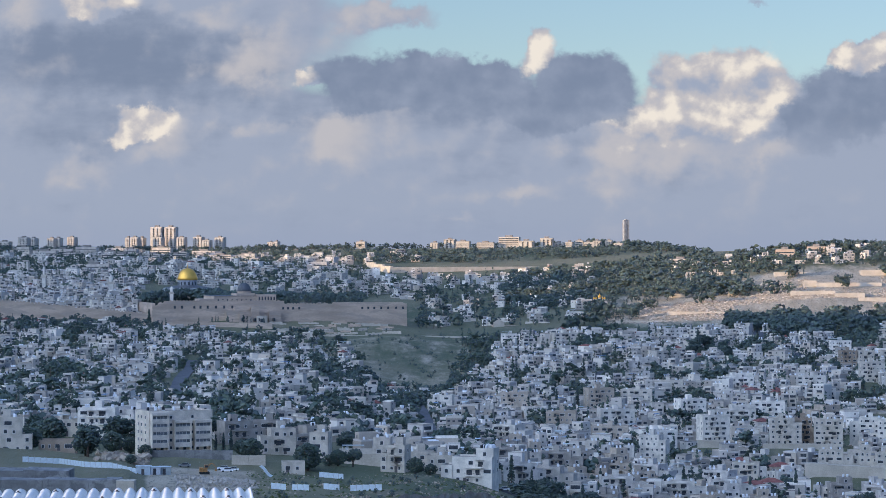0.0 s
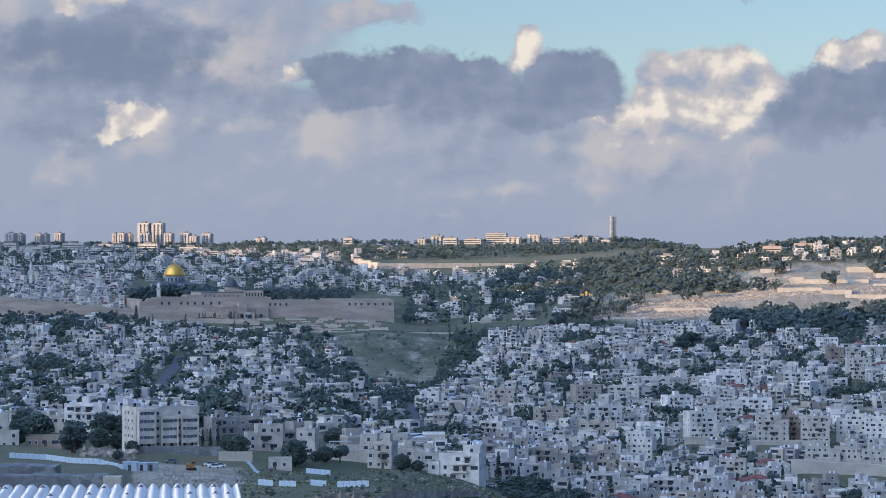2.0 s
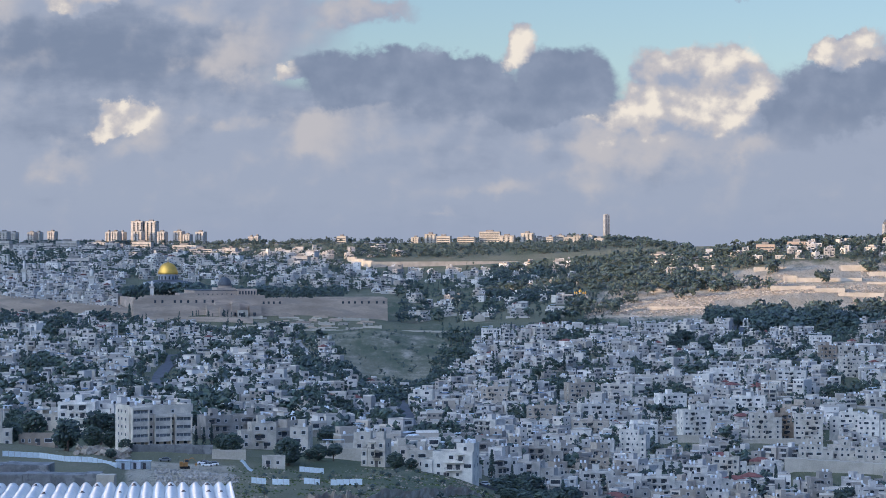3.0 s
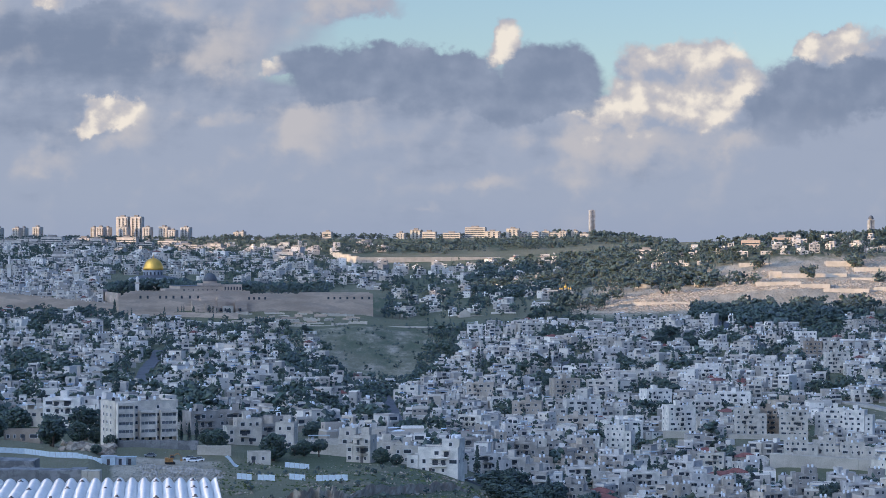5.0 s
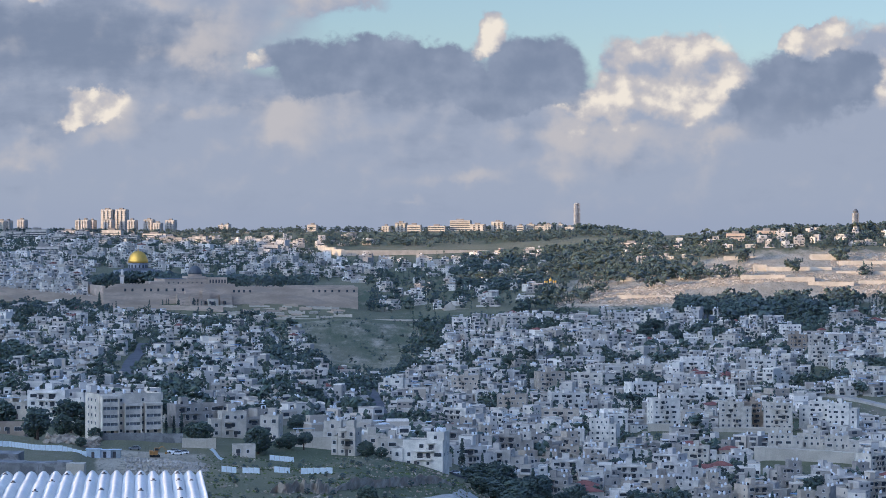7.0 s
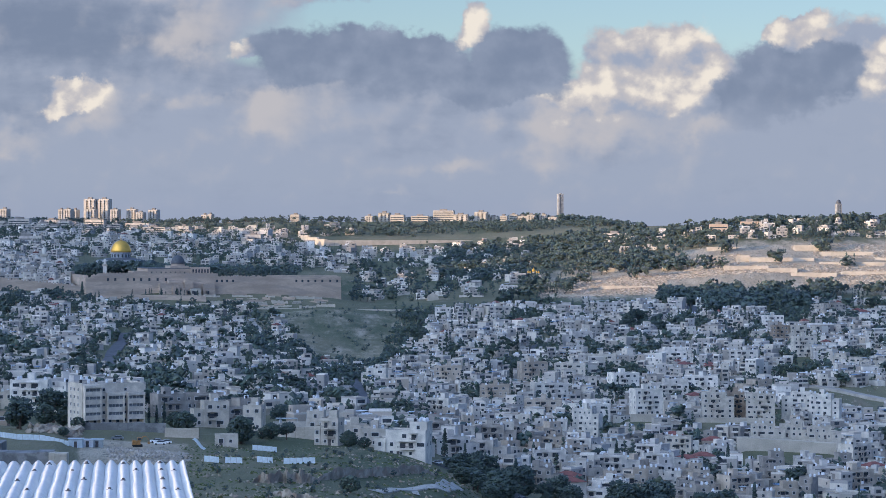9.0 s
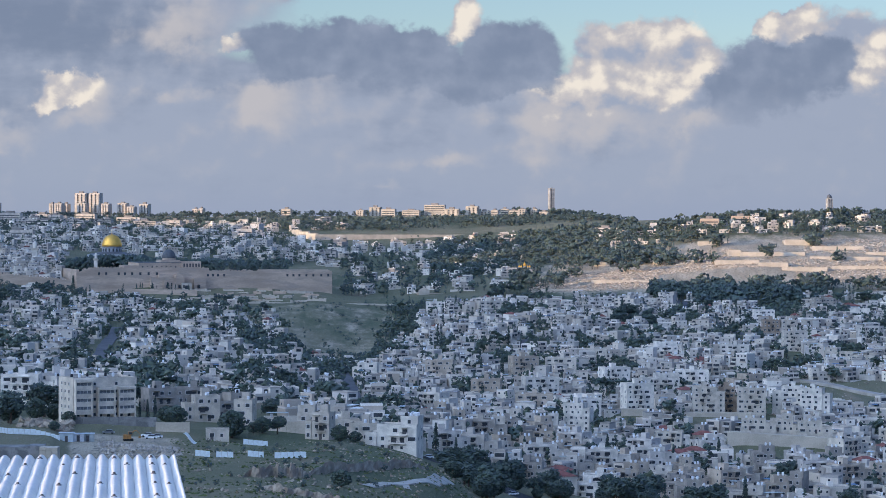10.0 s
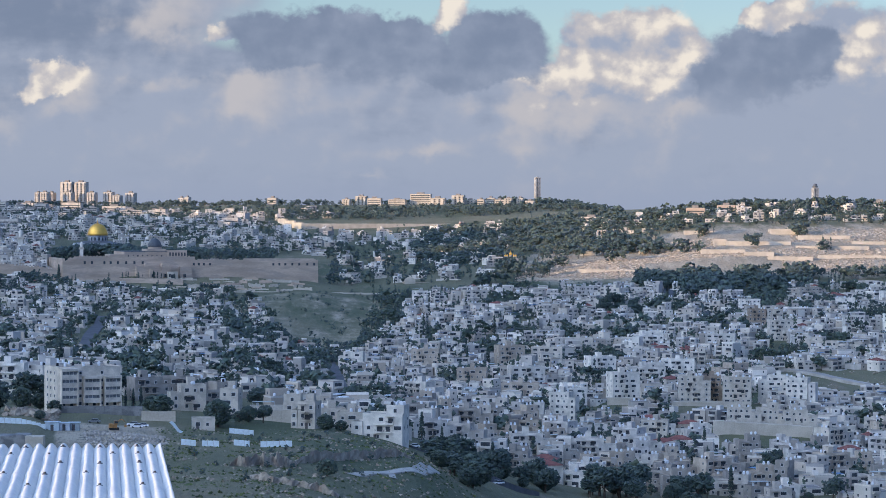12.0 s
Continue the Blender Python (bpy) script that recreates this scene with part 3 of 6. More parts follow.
def house(seed, w, d, floors, label, upper=False, balconies=0, red=False, tanks=2, awning=False, step=3.1, chance=0.88):
    """One house with its parts at the origin."""
    rng = random.Random(seed)
    root = thing("house" if floors < 4 else "apartment_building", label, "house" if floors < 4 else "apartment building", 0, 0, 0, group="houses of the hillside town")
    vols = body_boxes(rng, w, d, floors, upper)
    wing, stair = wing_boxes(random.Random(seed + 500), w, d, floors)
    named = [("upper_storey" if k else "wall", v) for k, v in enumerate(vols)]
    if floors > 1 and w < 16:
        named.append(("side_wing", wing))
        for k in range(round(wing[5] / 3)):
            part("window", window_mesh("front", 1.1), root).location = ((wing[0] + wing[1]) / 2, wing[2], 3 * k + 1.0)
    if not upper and not red and floors > 1:
        named.append(("stair_head", stair))
    for name, (x0, x1, y0, y1, z0, z1) in named:
        g = Geo()
        g.box(x0, x1, y0, y1, z0, z1)
        part(name, g.mesh("wall", NEAR_MATS), root)
        g = Geo()
        parapet(g, x0 - 0.05, x1 + 0.05, y0 - 0.05, y1 + 0.05, z1 - 0.25, 0, 1.05)
        part("parapet", g.mesh("parapet", NEAR_MATS), root)
        g = Geo()
        g.box(x0 + 0.17, x1 - 0.17, y0 + 0.17, y1 - 0.17, z1, z1 + 0.12, 1)
        part("roof", g.mesh("roof", NEAR_MATS), root)
    if red:
        x0, x1, y0, y1, z0, z1 = vols[-1]
        g = Geo()
        g.roof(x0 - 0.4, x1 + 0.4, y0 - 0.4, y1 + 0.4, z1 + 0.8, z1 + 2.9, 7)
        part("tiled_roof", g.mesh("tiled_roof", NEAR_MATS), root, "red tiled hipped roof")
    for x, y, z, side, wide in windows_of(rng, w, d, 0, floors, step, chance):
        part("window", window_mesh(side, wide), root).location = (x, y, z)
    if upper:
        x0, x1, y0, y1, z0, z1 = vols[1]
        part("window", window_mesh("front", 1.1), root).location = ((x0 + x1) / 2, y0, z0 + 1.0)
    for k in range(balconies):
        g = Geo()
        b = rng.uniform(2.4, 3.4)
        g.box(-b / 2, b / 2, -1.35, 0, 0, 0.18)
        g.box(-b / 2, b / 2, -1.35, -1.2, 0.18, 0.5)
        for i in range(9):
            s = -b / 2 + 0.03 + i * (b - 0.1) / 8
            g.box(s, s + 0.05, -1.32, -1.26, 0.5, 1.1, 9)
        g.box(-b / 2, b / 2, -1.35, -1.22, 1.1, 1.18, 9)
        g.box(-b / 2 + 0.7, b / 2 - 0.7, -0.07, 0.05, 0.2, 2.2, 2)
        g.box(-b / 2 - 0.1, b / 2 + 0.1, -1.4, 0, 2.75, 2.92)
        part("balcony", g.mesh("balcony", NEAR_MATS), root).location = (rng.uniform(-w / 4, w / 4), -d / 2, 3 * (1 + k % max(1, floors - 1)) - 0.1)
    g = Geo()
    g.box(-0.55, 0.55, -0.06, 0.05, 0, 2.2, 9)
    g.box(-0.75, 0.75, -0.35, 0.05, 2.3, 2.42, 0)
    part("door", g.mesh("door", NEAR_MATS), root).location = (rng.uniform(-w / 3, w / 3), -d / 2, 0.0)
    for k in range(tanks):
        g = Geo()
        tank(g, 0, 0, 0, 5 if k % 3 == 2 else 4)
        x0, x1, y0, y1, z0, z1 = vols[-1]
        part("water_tank", g.mesh("water_tank", NEAR_MATS), root).location = (rng.uniform(x0 + 1, x1 - 1), rng.uniform(y0 + 1, y1 - 1), z1 + 0.1)
    if awning:
        g = Geo()
        g.box(-w * 0.45, w * 0.05, -d * 0.42, d * 0.1, 2.3, 2.42, 6)
        for s in (-w * 0.45, w * 0.05 - 0.1):
            g.box(s, s + 0.1, -d * 0.42, -d * 0.42 + 0.1, 0, 2.3, 3)
        part("awning", g.mesh("awning", NEAR_MATS), root, "sheet-metal roof awning").location = (0, 0, vols[0][5] + 0.1)
    return root


def tint(ob, tone):
    """One stone tone for a house and all its parts."""
    for o in (ob, *ob.children_recursive):
        o.color = (*tone, 1)
    return ob


HOUSES = [
    house(1, 13, 9, 2, "pale limestone house with flat roof and white water tanks", upper=True, balconies=2),
    house(2, 14.5, 9, 3, "three-storey cream stone house with small balconies", balconies=4, tanks=3),
    house(3, 10, 8, 2, "small beige stone house with bare flat roof", tanks=1, balconies=1),
    house(4, 15, 10, 4, "four-storey pale stone apartment building with balconies", balconies=6, tanks=4),
    house(5, 12, 9, 2, "low stone house with red tiled hipped roof", red=True, tanks=0),
    house(6, 11, 9, 3, "narrow grey-white house with stepped upper floor", upper=True, tanks=2, balconies=2),
    house(7, 15, 9, 2, "wide limestone house with sheet-metal roof awning", awning=True, tanks=2),
    house(8, 17, 10, 2, "broad cream stone house with set-back top floor", upper=True, balconies=3, tanks=3),
    house(9, 12, 9, 3, "plain pale stone house with rows of small windows", balconies=3, tanks=4),
]
BLOCKS = [
    house(21, 22, 13, 4, "long four-storey pale stone apartment block with balconies", balconies=4, tanks=3, step=3.6),
    house(22, 18, 13, 5, "five-storey cream stone apartment block on the slope", balconies=4, tanks=3, step=3.6),
    house(23, 25, 14, 3, "broad cream stone apartment block with set-back storey", upper=True, balconies=4, tanks=3, step=3.8),
    house(24, 17, 12, 4, "white stone apartment block with sheet-metal awning", awning=True, balconies=3, tanks=2, step=3.6),
]
USED = set()


class Crowd:
    """Keeps houses apart by a coarse raster of taken cells."""

    def __init__(self):
        self.taken = {}

    def free(self, x, y, r):
        i, j = int(x // 12), int(y // 12)
        for a in range(i - 2, i + 3):
            for b in range(j - 2, j + 3):
                for px, py, pr in self.taken.get((a, b), ()):
                    if abs(px - x) < (r + pr) and abs(py - y) < (r + pr) * 1.05:
                        return False
        return True

    def take(self, x, y, r):
        self.taken.setdefault((int(x // 12), int(y // 12)), []).append((x, y, r))


CROWD = Crowd()


def reserve(u0, u1, d0, d1):
    """Keeps a stretch of ground free of scattered houses and trees."""
    KEPT_FREE.append((u0, u1, d0, d1))


def on_slope(u, d):
    """The open grassy slope over the valley, which narrows downhill."""
    down = 2420 - d
    left = -49.9 + 0.056 * max(0.0, down - 60) + 1.5 * math.sin(d / 31)
    right = 11.0 - 0.024 * min(down, 340) - 0.015 * max(0.0, down - 340) + 1.5 * math.sin(d / 23)
    return 0 < down < 570 and left < u < right


def is_free(u, d):
    return not on_slope(u, d) and not any(a < u < b and c < d < e for a, b, c, e in KEPT_FREE)


KEPT_FREE = []
for stretch in (
    (-189.8, 48.6, 0, 1010),  # grassy spur and yard
    (-121.2, -11.0, 2360, 2960),  # walled precinct
    (-198.8, -117.9, 2360, 2420),  # foot of the town wall
    (-29.0, 48.6, 3480, 3900),  # bare slope with the road
    (74.4, 90.2, 1350, 1440),
    (99.2, 116.1, 1440, 1560),
    (128.4, 165.5, 1420, 1560),
    (140.8, 188.0, 1270, 1400),
    (112.7, 145.3, 2310, 2430),  # pine groves
    (134.1, 175.7, 2215, 2430),
    (170.0, 219.5, 1560, 1720),  # empty plot beside the upper road
):
    reserve(*stretch)

# ---------------------------------------------------------------- trees


def crown_geo(g, rng, kind, tall, wide, tufts, m=0):
    fine = 0.52 if tufts > 120 else 1.0 if tufts > 30 else 1.25
    for _ in range(tufts):
        if kind == "cypress":
            h = rng.random() ** 0.8
            r = wide / 2 * (1 - h) ** 0.6 * min(1, 0.45 + h * 5) * rng.uniform(0.3, 1.0)
            z, size = 0.08 * tall + 0.92 * tall * h, wide * 0.17
        elif kind == "pine":
            a = rng.random()
            lobe = (math.sin(int(a * 5) * 2.4), math.cos(int(a * 5) * 2.4))
            r, z, size = wide * 0.3 * rng.random() ** 0.5, tall * (0.62 + 0.14 * math.sin(int(a * 5) * 1.7)) + rng.uniform(-0.16, 0.24) * tall, wide * 0.12
            b = rng.uniform(0, 2 * math.pi)
            g.clump(lobe[0] * wide * 0.22 + r * math.cos(b), lobe[1] * wide * 0.22 + r * math.sin(b), z, size * fine * rng.uniform(0.7, 1.3), m, rng)
            continue
        else:
            h = rng.random()
            r = wide / 2 * math.sqrt(max(0.02, 1 - (2 * h - 0.95) ** 2)) * rng.uniform(0.45, 1.02)
            z, size = tall * (0.10 + 0.86 * h), wide * 0.115
        a = rng.uniform(0, 2 * math.pi)
        g.clump(r * math.cos(a), r * math.sin(a), z, size * fine * rng.uniform(0.7, 1.35), m, rng)


def tree(seed, kind, tall, wide, label, tufts=620):
    rng = random.Random(seed)
    root = thing({"cypress": "cypress_tree", "pine": "pine_tree"}.get(kind, "broadleaf_tree"), label, "tree", 0, 0, 0, group="trees of the valley")
    g = Geo()
    g.turned(((wide * 0.045 + 0.1, -1.5), (wide * 0.035 + 0.08, tall * 0.2), (wide * 0.02 + 0.03, tall * 0.6)), 7)
    if kind != "cypress":
        for i in range(5):
            a = i * 1.26 + rng.uniform(-0.3, 0.3)
            z = tall * rng.uniform(0.22, 0.45)
            for k in range(4):
                r, t = wide * 0.08 * (k + 0.3), wide * 0.016 * (1.2 - k * 0.25) + 0.03
                x, y = r * math.cos(a), r * math.sin(a)
                g.box(x - t, x + t, y - t, y + t, z + r * 0.75 - t, z + r * 0.75 + wide * 0.085)
    part("trunk", g.mesh("trunk", [BARK], True), root)
    g = Geo()
    crown_geo(g, rng, kind, tall, wide, tufts)
    part("crown", g.mesh("crown", [NEEDLES if kind != "broad" else LEAVES]), root)
    return root


TREES = {
    "cypress": [tree(31, "cypress", 11, 2.6, "dark slender cypress between the houses", 420), tree(32, "cypress", 14, 3.4, "tall dark green cypress", 460)],
    "pine": [tree(33, "pine", 9, 9, "dark spreading pine with an uneven crown"), tree(34, "pine", 11, 10, "tall bluish dark pine with broken crown")],
    "broad": [tree(35, "broad", 8, 8, "dense dark green rounded tree"), tree(36, "broad", 6, 6.5, "low olive-green tree with loose crown"), tree(37, "broad", 4, 5, "small grey-green bushy tree", 380)],
}


def plant(kind, i, x, y, z, size=1.0, turn=0.0):
    ob = copy_thing(TREES[kind][i], pose(x, y, ground_at(x, y), 0, 0, turn))
    ob.scale = (size, size, size)
    return ob


def far_tree(g, rng, x, y, z, kind, tall, wide, tufts):
    g.at(x, y, z, rng.uniform(0, 6))
    g.turned(((0.25, -1.0), (0.12, tall * 0.5)), 3, 1)
    crown_geo(g, rng, kind, tall, wide, tufts, 0)


def quarter(name, label, seed, count, u0, u1, d0, d1, sizes, floors, detail, near=0.0, gap=0.50, turn=0.25, thin=None, trees=0.12, grove=0.28, category="houses", stock=None):
    """Scatters houses and garden trees over a stretch of hillside: those before the distance `near` are things of their own, the rest one joined quarter."""
    rng = random.Random(seed)
    g, woods = Geo(), Geo()
    placed = tries = 0
    while placed < count and tries < count * 14:
        tries += 1
        d = math.sqrt(rng.uniform(d0 * d0, d1 * d1))
        u = rng.uniform(u0, u1)
        x = u * d / 1000
        if not is_free(u, d) or (thin and rng.random() > thin(u, d)) or noise.noise((x / 48, d / 70, seed)) > grove:
            continue
        w = rng.uniform(*sizes)
        dep = w * rng.uniform(0.65, 0.95)
        if not CROWD.free(x, d, w * gap):
            continue
        CROWD.take(x, d, w * gap)
        placed += 1
        z = min(ground_at(x, d - dep * 0.5), ground_at(x, d)) + 0.2
        a = 0.75 * noise.noise((x / 160, d / 260, 11)) + rng.choice((0.0, 0.0, 0.0, -0.5, 0.45)) + rng.uniform(-0.3, 0.3) * turn
        if d < near:
            ob = rng.choice(stock or HOUSES)
            if ob in USED:
                ob = copy_thing(ob, pose(x, d, z, 0, 0, math.degrees(a)))
            else:
                USED.add(ob)
                ob.matrix_basis = pose(x, d, z, 0, 0, math.degrees(a))
            tint(ob, rng.choice([t for t in TONES if t[0] > 0.5]))
        else:
            far_house(g, rng, x, d, z, a, w, dep, rng.choice(floors), rng.random() < 0.4, detail)
    if g.f:
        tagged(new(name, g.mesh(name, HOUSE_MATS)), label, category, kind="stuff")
    planted = 0
    for _ in range(int(count * trees * 14)):
        if planted > count * trees:
            break
        d = math.sqrt(rng.uniform(d0 * d0, d1 * d1))
        u = rng.uniform(u0, u1)
        x = u * d / 1000
        if not is_free(u, d) or not CROWD.free(x, d, 1.2) or (rng.random() < 0.6 and noise.noise((x / 48, d / 70, seed)) < grove):
            continue
        planted += 1
        kind = rng.choice(("cypress", "broad", "broad", "pine"))
        tall = {"cypress": rng.uniform(9, 16), "broad": rng.uniform(5, 9), "pine": rng.uniform(7, 12)}[kind]
        if d < near:
            plant(kind, rng.randrange(2), x, d, ground_at(x, d), rng.uniform(0.6, 1.1), rng.uniform(0, 360))
        else:
            far_tree(woods, rng, x, d, ground_at(x, d), kind, tall, tall * (0.26 if kind == "cypress" else 1.05), 22 if d < 2500 else 14)
    if woods.f:
        tagged(new("garden_trees", woods.mesh("garden_trees", [LEAVES, BARK])), "dark garden trees scattered between the houses", "trees", kind="stuff")


def wood(label, seed, count, u0, u1, d0, d1, kinds, tall, tufts=34, name="wood", thin=None, level=None):
    rng = random.Random(seed)
    g = Geo()
    for _ in range(count):
        d, u = rng.uniform(d0, d1), rng.uniform(u0, u1)
        if thin and rng.random() > thin(u, d) or name == "wood" and on_slope(u, d):
            continue
        kind = rng.choice(kinds)
        h = rng.uniform(*tall)
        x = u * d / 1000
        far_tree(g, rng, x, d, level or ground_at(x, d), kind, h, h * (0.28 if kind == "cypress" else rng.uniform(0.9, 1.3)), tufts)
    tagged(new(name, g.mesh(name, [NEEDLES, BARK])), label, "trees", kind="stuff")


# ---------------------------------------------------------------- single buildings that stand out


def stand(u, d, base, turn, w, *args, **more):
    """A single house of its own shape at a known place."""
    x = u * d / 1000
    ob = house(int(abs(u) * 7 + d), w, *args, **more)
    if d < 1000:
        base = min(base, ground_at(x, d - 4) + 0.3)
    ob.matrix_basis = pose(x, d, base, 0, 0, turn)
    CROWD.take(x, d, w * 0.62)
    label = ob["label"]
    tint(ob, (0.6, 0.5, 0.42) if "brown" in label else (1.22, 1.19, 1.14) if "white" in label else (0.95, 0.9, 0.83))
    return ob


stand(-173.6, 900, 108.2, 8, 11, 10, 4, "pale stone apartment house with small windows by a dirt yard", step=3.6, tanks=2)
stand(-152.9, 905, 109.5, 0, 13, 9, 1, "low brown stone workshop with flat roof", tanks=0)
stand(-64.3, 960, 104.4, 14, 9.5, 9, 3, "three-storey cream stone house beside round trees", step=3.0, tanks=2, balconies=1)
stand(-48.6, 950, 104.5, -8, 7, 9, 3, "narrow cream stone house behind a round tree", step=3.0, tanks=1)
stand(-59.6, 880, 106.7, 5, 8, 6, 1, "low cream stone hut on the grassy spur", tanks=0)
stand(-32.4, 985, 99.2, 4, 17, 9, 1, "long low cream stone building", tanks=2, awning=True)
stand(-21.1, 950, 103.2, -6, 12, 9, 2, "cream stone house with flat roof above a walled yard", tanks=2, upper=True)
stand(-17.5, 900, 101.7, -16, 6.5, 8, 3, "narrow cream stone house with stacked balconies", step=3.0, balconies=3, tanks=0)
stand(-8.5, 935, 99.3, 8, 9, 9, 2, "cream stone house with arched entrance and terrace", step=3.0, tanks=1)
stand(-0.9, 925, 99.7, -4, 9.5, 10, 2, "pale stone house with square windows on the spur", step=2.8, tanks=2)
stand(13.0, 900, 97.1, -14, 14.5, 11, 3, "white stone apartment house with rooftop water tanks", step=3.6, balconies=3, tanks=10, upper=True)
stand(82.8, 1400, 62.3, -18, 11.5, 11, 6, "tall white stone tower house with rows of square windows", step=3.2, chance=0.95, tanks=4)
stand(107.5, 1500, 70.4, 14, 17, 12, 5, "white stone apartment building with balconies on a terrace", step=3.2, balconies=4, tanks=5)
stand(134.5, 1490, 69.1, -5, 14, 11, 5, "cream stone apartment building with stacked balconies", step=3.2, balconies=4, tanks=5)
stand(143.3, 1500, 68.4, -5, 10, 11, 5, "cream stone apartment building with brown balconies", step=3.2, balconies=4, tanks=3)
stand(153.4, 1490, 68.4, -10, 17, 12, 5, "long pale stone apartment building with wide windows", step=3.0, balconies=4, tanks=5)
stand(170.0, 1500, 71.8, -12, 13, 11, 4, "white stone house with pairs of small windows", step=3.2, tanks=3)
stand(177.9, 1485, 71.5, -20, 13, 11, 4, "white stone house stepping down the slope", step=3.2, tanks=3)
stand(154.3, 1345, 70.2, -8, 13, 9, 2, "cream stone house on a high retaining wall", step=3.2, tanks=4)
stand(165.5, 1345, 69.6, -8, 12, 9, 2, "cream stone house on a long retaining wall", step=3.2, tanks=4, upper=True)
stand(176.8, 1340, 69.0, -8, 13, 9, 2, "flat-roofed cream house on a retaining wall", step=3.2, tanks=3)
stand(120.6, 1330, 61.3, -12, 14, 10, 3, "stepped cream stone house with outside stairs", step=3.2, balconies=2, tanks=2)
stand(192.5, 2140, 97.0, -6, 34, 16, 4, "large white stone school with rows of windows", step=3.6, tanks=6, upper=True)
stand(203.8, 2120, 93.9, -6, 26, 14, 3, "long white stone building with flat roof", step=3.8, tanks=4)
stand(161.0, 2010, 91.4, -4, 14, 12, 5, "grey-brown stone apartment block with dark balconies", step=3.2, balconies=4, tanks=3)
stand(168.2, 2010, 91.4, -4, 13, 12, 5, "beige stone apartment block with balconies", step=3.2, balconies=4, tanks=3)
stand(189.2, 1850, 79.3, -25, 22, 14, 3, "stepped cream stone building with many windows", step=3.4, tanks=4, upper=True)
stand(198.8, 1830, 77.9, -25, 18, 14, 3, "stepped cream stone building beside a teal roof", step=3.4, tanks=3, awning=True)
stand(0.2, 1620, 75.9, -8, 12.5, 11, 5, "tall grey-white stone house at the valley edge", step=3.2, tanks=3)
stand(-12.6, 700, 97.1, 6, 8, 7, 1, "small roughcast hut with dark tanks on the roof", tanks=3)


def bay_block():
    """The five-storey block with three glazed bays."""
    root = thing("apartment_building", "five-storey cream stone apartment block with three glazed balcony bays", "apartment building", -107.5 * 0.93, 930, 106.6, radians(27))
    CROWD.take(-107.5 * 0.93, 930, 16)
    w, d, h = 24.0, 15.0, 14.2
    g = Geo()
    g.box(-w / 2, w / 2, -d / 2, d / 2, -6, h)
    part("wall", g.mesh("wall", NEAR_MATS), root)
    g = Geo()
    parapet(g, -w / 2, w / 2, -d / 2, d / 2, h, 0, 0.9)
    part("parapet", g.mesh("parapet", NEAR_MATS), root)
    g = Geo()
    g.box(-w / 2 + 0.25, w / 2 - 0.25, -d / 2 + 0.25, d / 2 - 0.25, h, h + 0.15, 1)
    part("roof", g.mesh("roof", NEAR_MATS), root)
    for x, top in ((-8.4, 4), (0.4, 3), (8.4, 3)):
        for k in range(top):
            z = 2.4 + k * 2.9
            g = Geo()
            g.box(x - 3.1, x + 3.1, -d / 2 - 2.0, -d / 2, z - 0.65, z + 0.3)
            g.box(x - 3.1, x + 3.1, -d / 2 - 2.0, -d / 2 - 1.8, z + 0.3, z + 1.15)
            g.box(x - 3.1, x - 2.9, -d / 2 - 1.8, -d / 2, z + 0.3, z + 1.15)
            g.box(x + 2.9, x + 3.1, -d / 2 - 1.8, -d / 2, z + 0.3, z + 1.15)
            b = part("balcony", g.mesh("balcony", NEAR_MATS), root)
            g = Geo()
            g.box(x - 2.85, x + 2.85, -d / 2 - 1.7, -d / 2 - 1.6, z + 1.15, z + 2.2, 10)
            for i in range(5):
                g.box(x - 2.9 + i * 1.42, x - 2.8 + i * 1.42, -d / 2 - 1.78, -d / 2 - 1.58, z + 1.15, z + 2.25, 3)
            part("glazing", g.mesh("glazing", NEAR_MATS), b, "grey glazed balcony front")
        for side in (-3.1, 3.1):
            g = Geo()
            g.box(x + side - 0.18, x + side + 0.18, -d / 2 - 2.3, -d / 2, -6, 2.4 + top * 2.9 + 0.2)
            part("bay_side", g.mesh("bay_side", NEAR_MATS), root)
        g = Geo()
        g.box(x - 3.3, x + 3.3, -d / 2 - 2.4, -d / 2, 2.4 + top * 2.9 - 0.5, 2.4 + top * 2.9 + 0.5)
        part("bay_roof", g.mesh("bay_roof", NEAR_MATS), root)
        for i in (-1.6, 1.4):
            part("window", window_mesh("front", 1.1), root).location = (x + i, -d / 2 - 0.02, 0.6)
    for k in range(5):
        for y in (-3.5, 0.5, 4):
            part("window", window_mesh("left", 0.9), root).location = (-w / 2, y, 1 + 2.8 * k)
        for x in (-3.6, 4.8):
            part("window", window_mesh("front", 0.9), root).location = (x, -d / 2, 1 + 2.8 * k)
    for k in range(6):
        g = Geo()
        tank(g, 0, 0, 0, 4 if k % 2 else 5)
        part("water_tank", g.mesh("water_tank", NEAR_MATS), root).location = (-9 + 3.4 * k, 2.0 + (k % 3), h + 0.12)
    return root


tint(bay_block(), (1.12, 1.05, 0.96))

# ---------------------------------------------------------------- dirt yard and grassy spur
DARK_WALL = surface("stained_concrete", (0.24, 0.235, 0.225), 0.9, 0.3, 0.12, 2.0, 0.2, second=(0.13, 0.13, 0.13))
GREY_WALL_MATS = [CONCRETE, PALE_STONE, DARK_WALL]


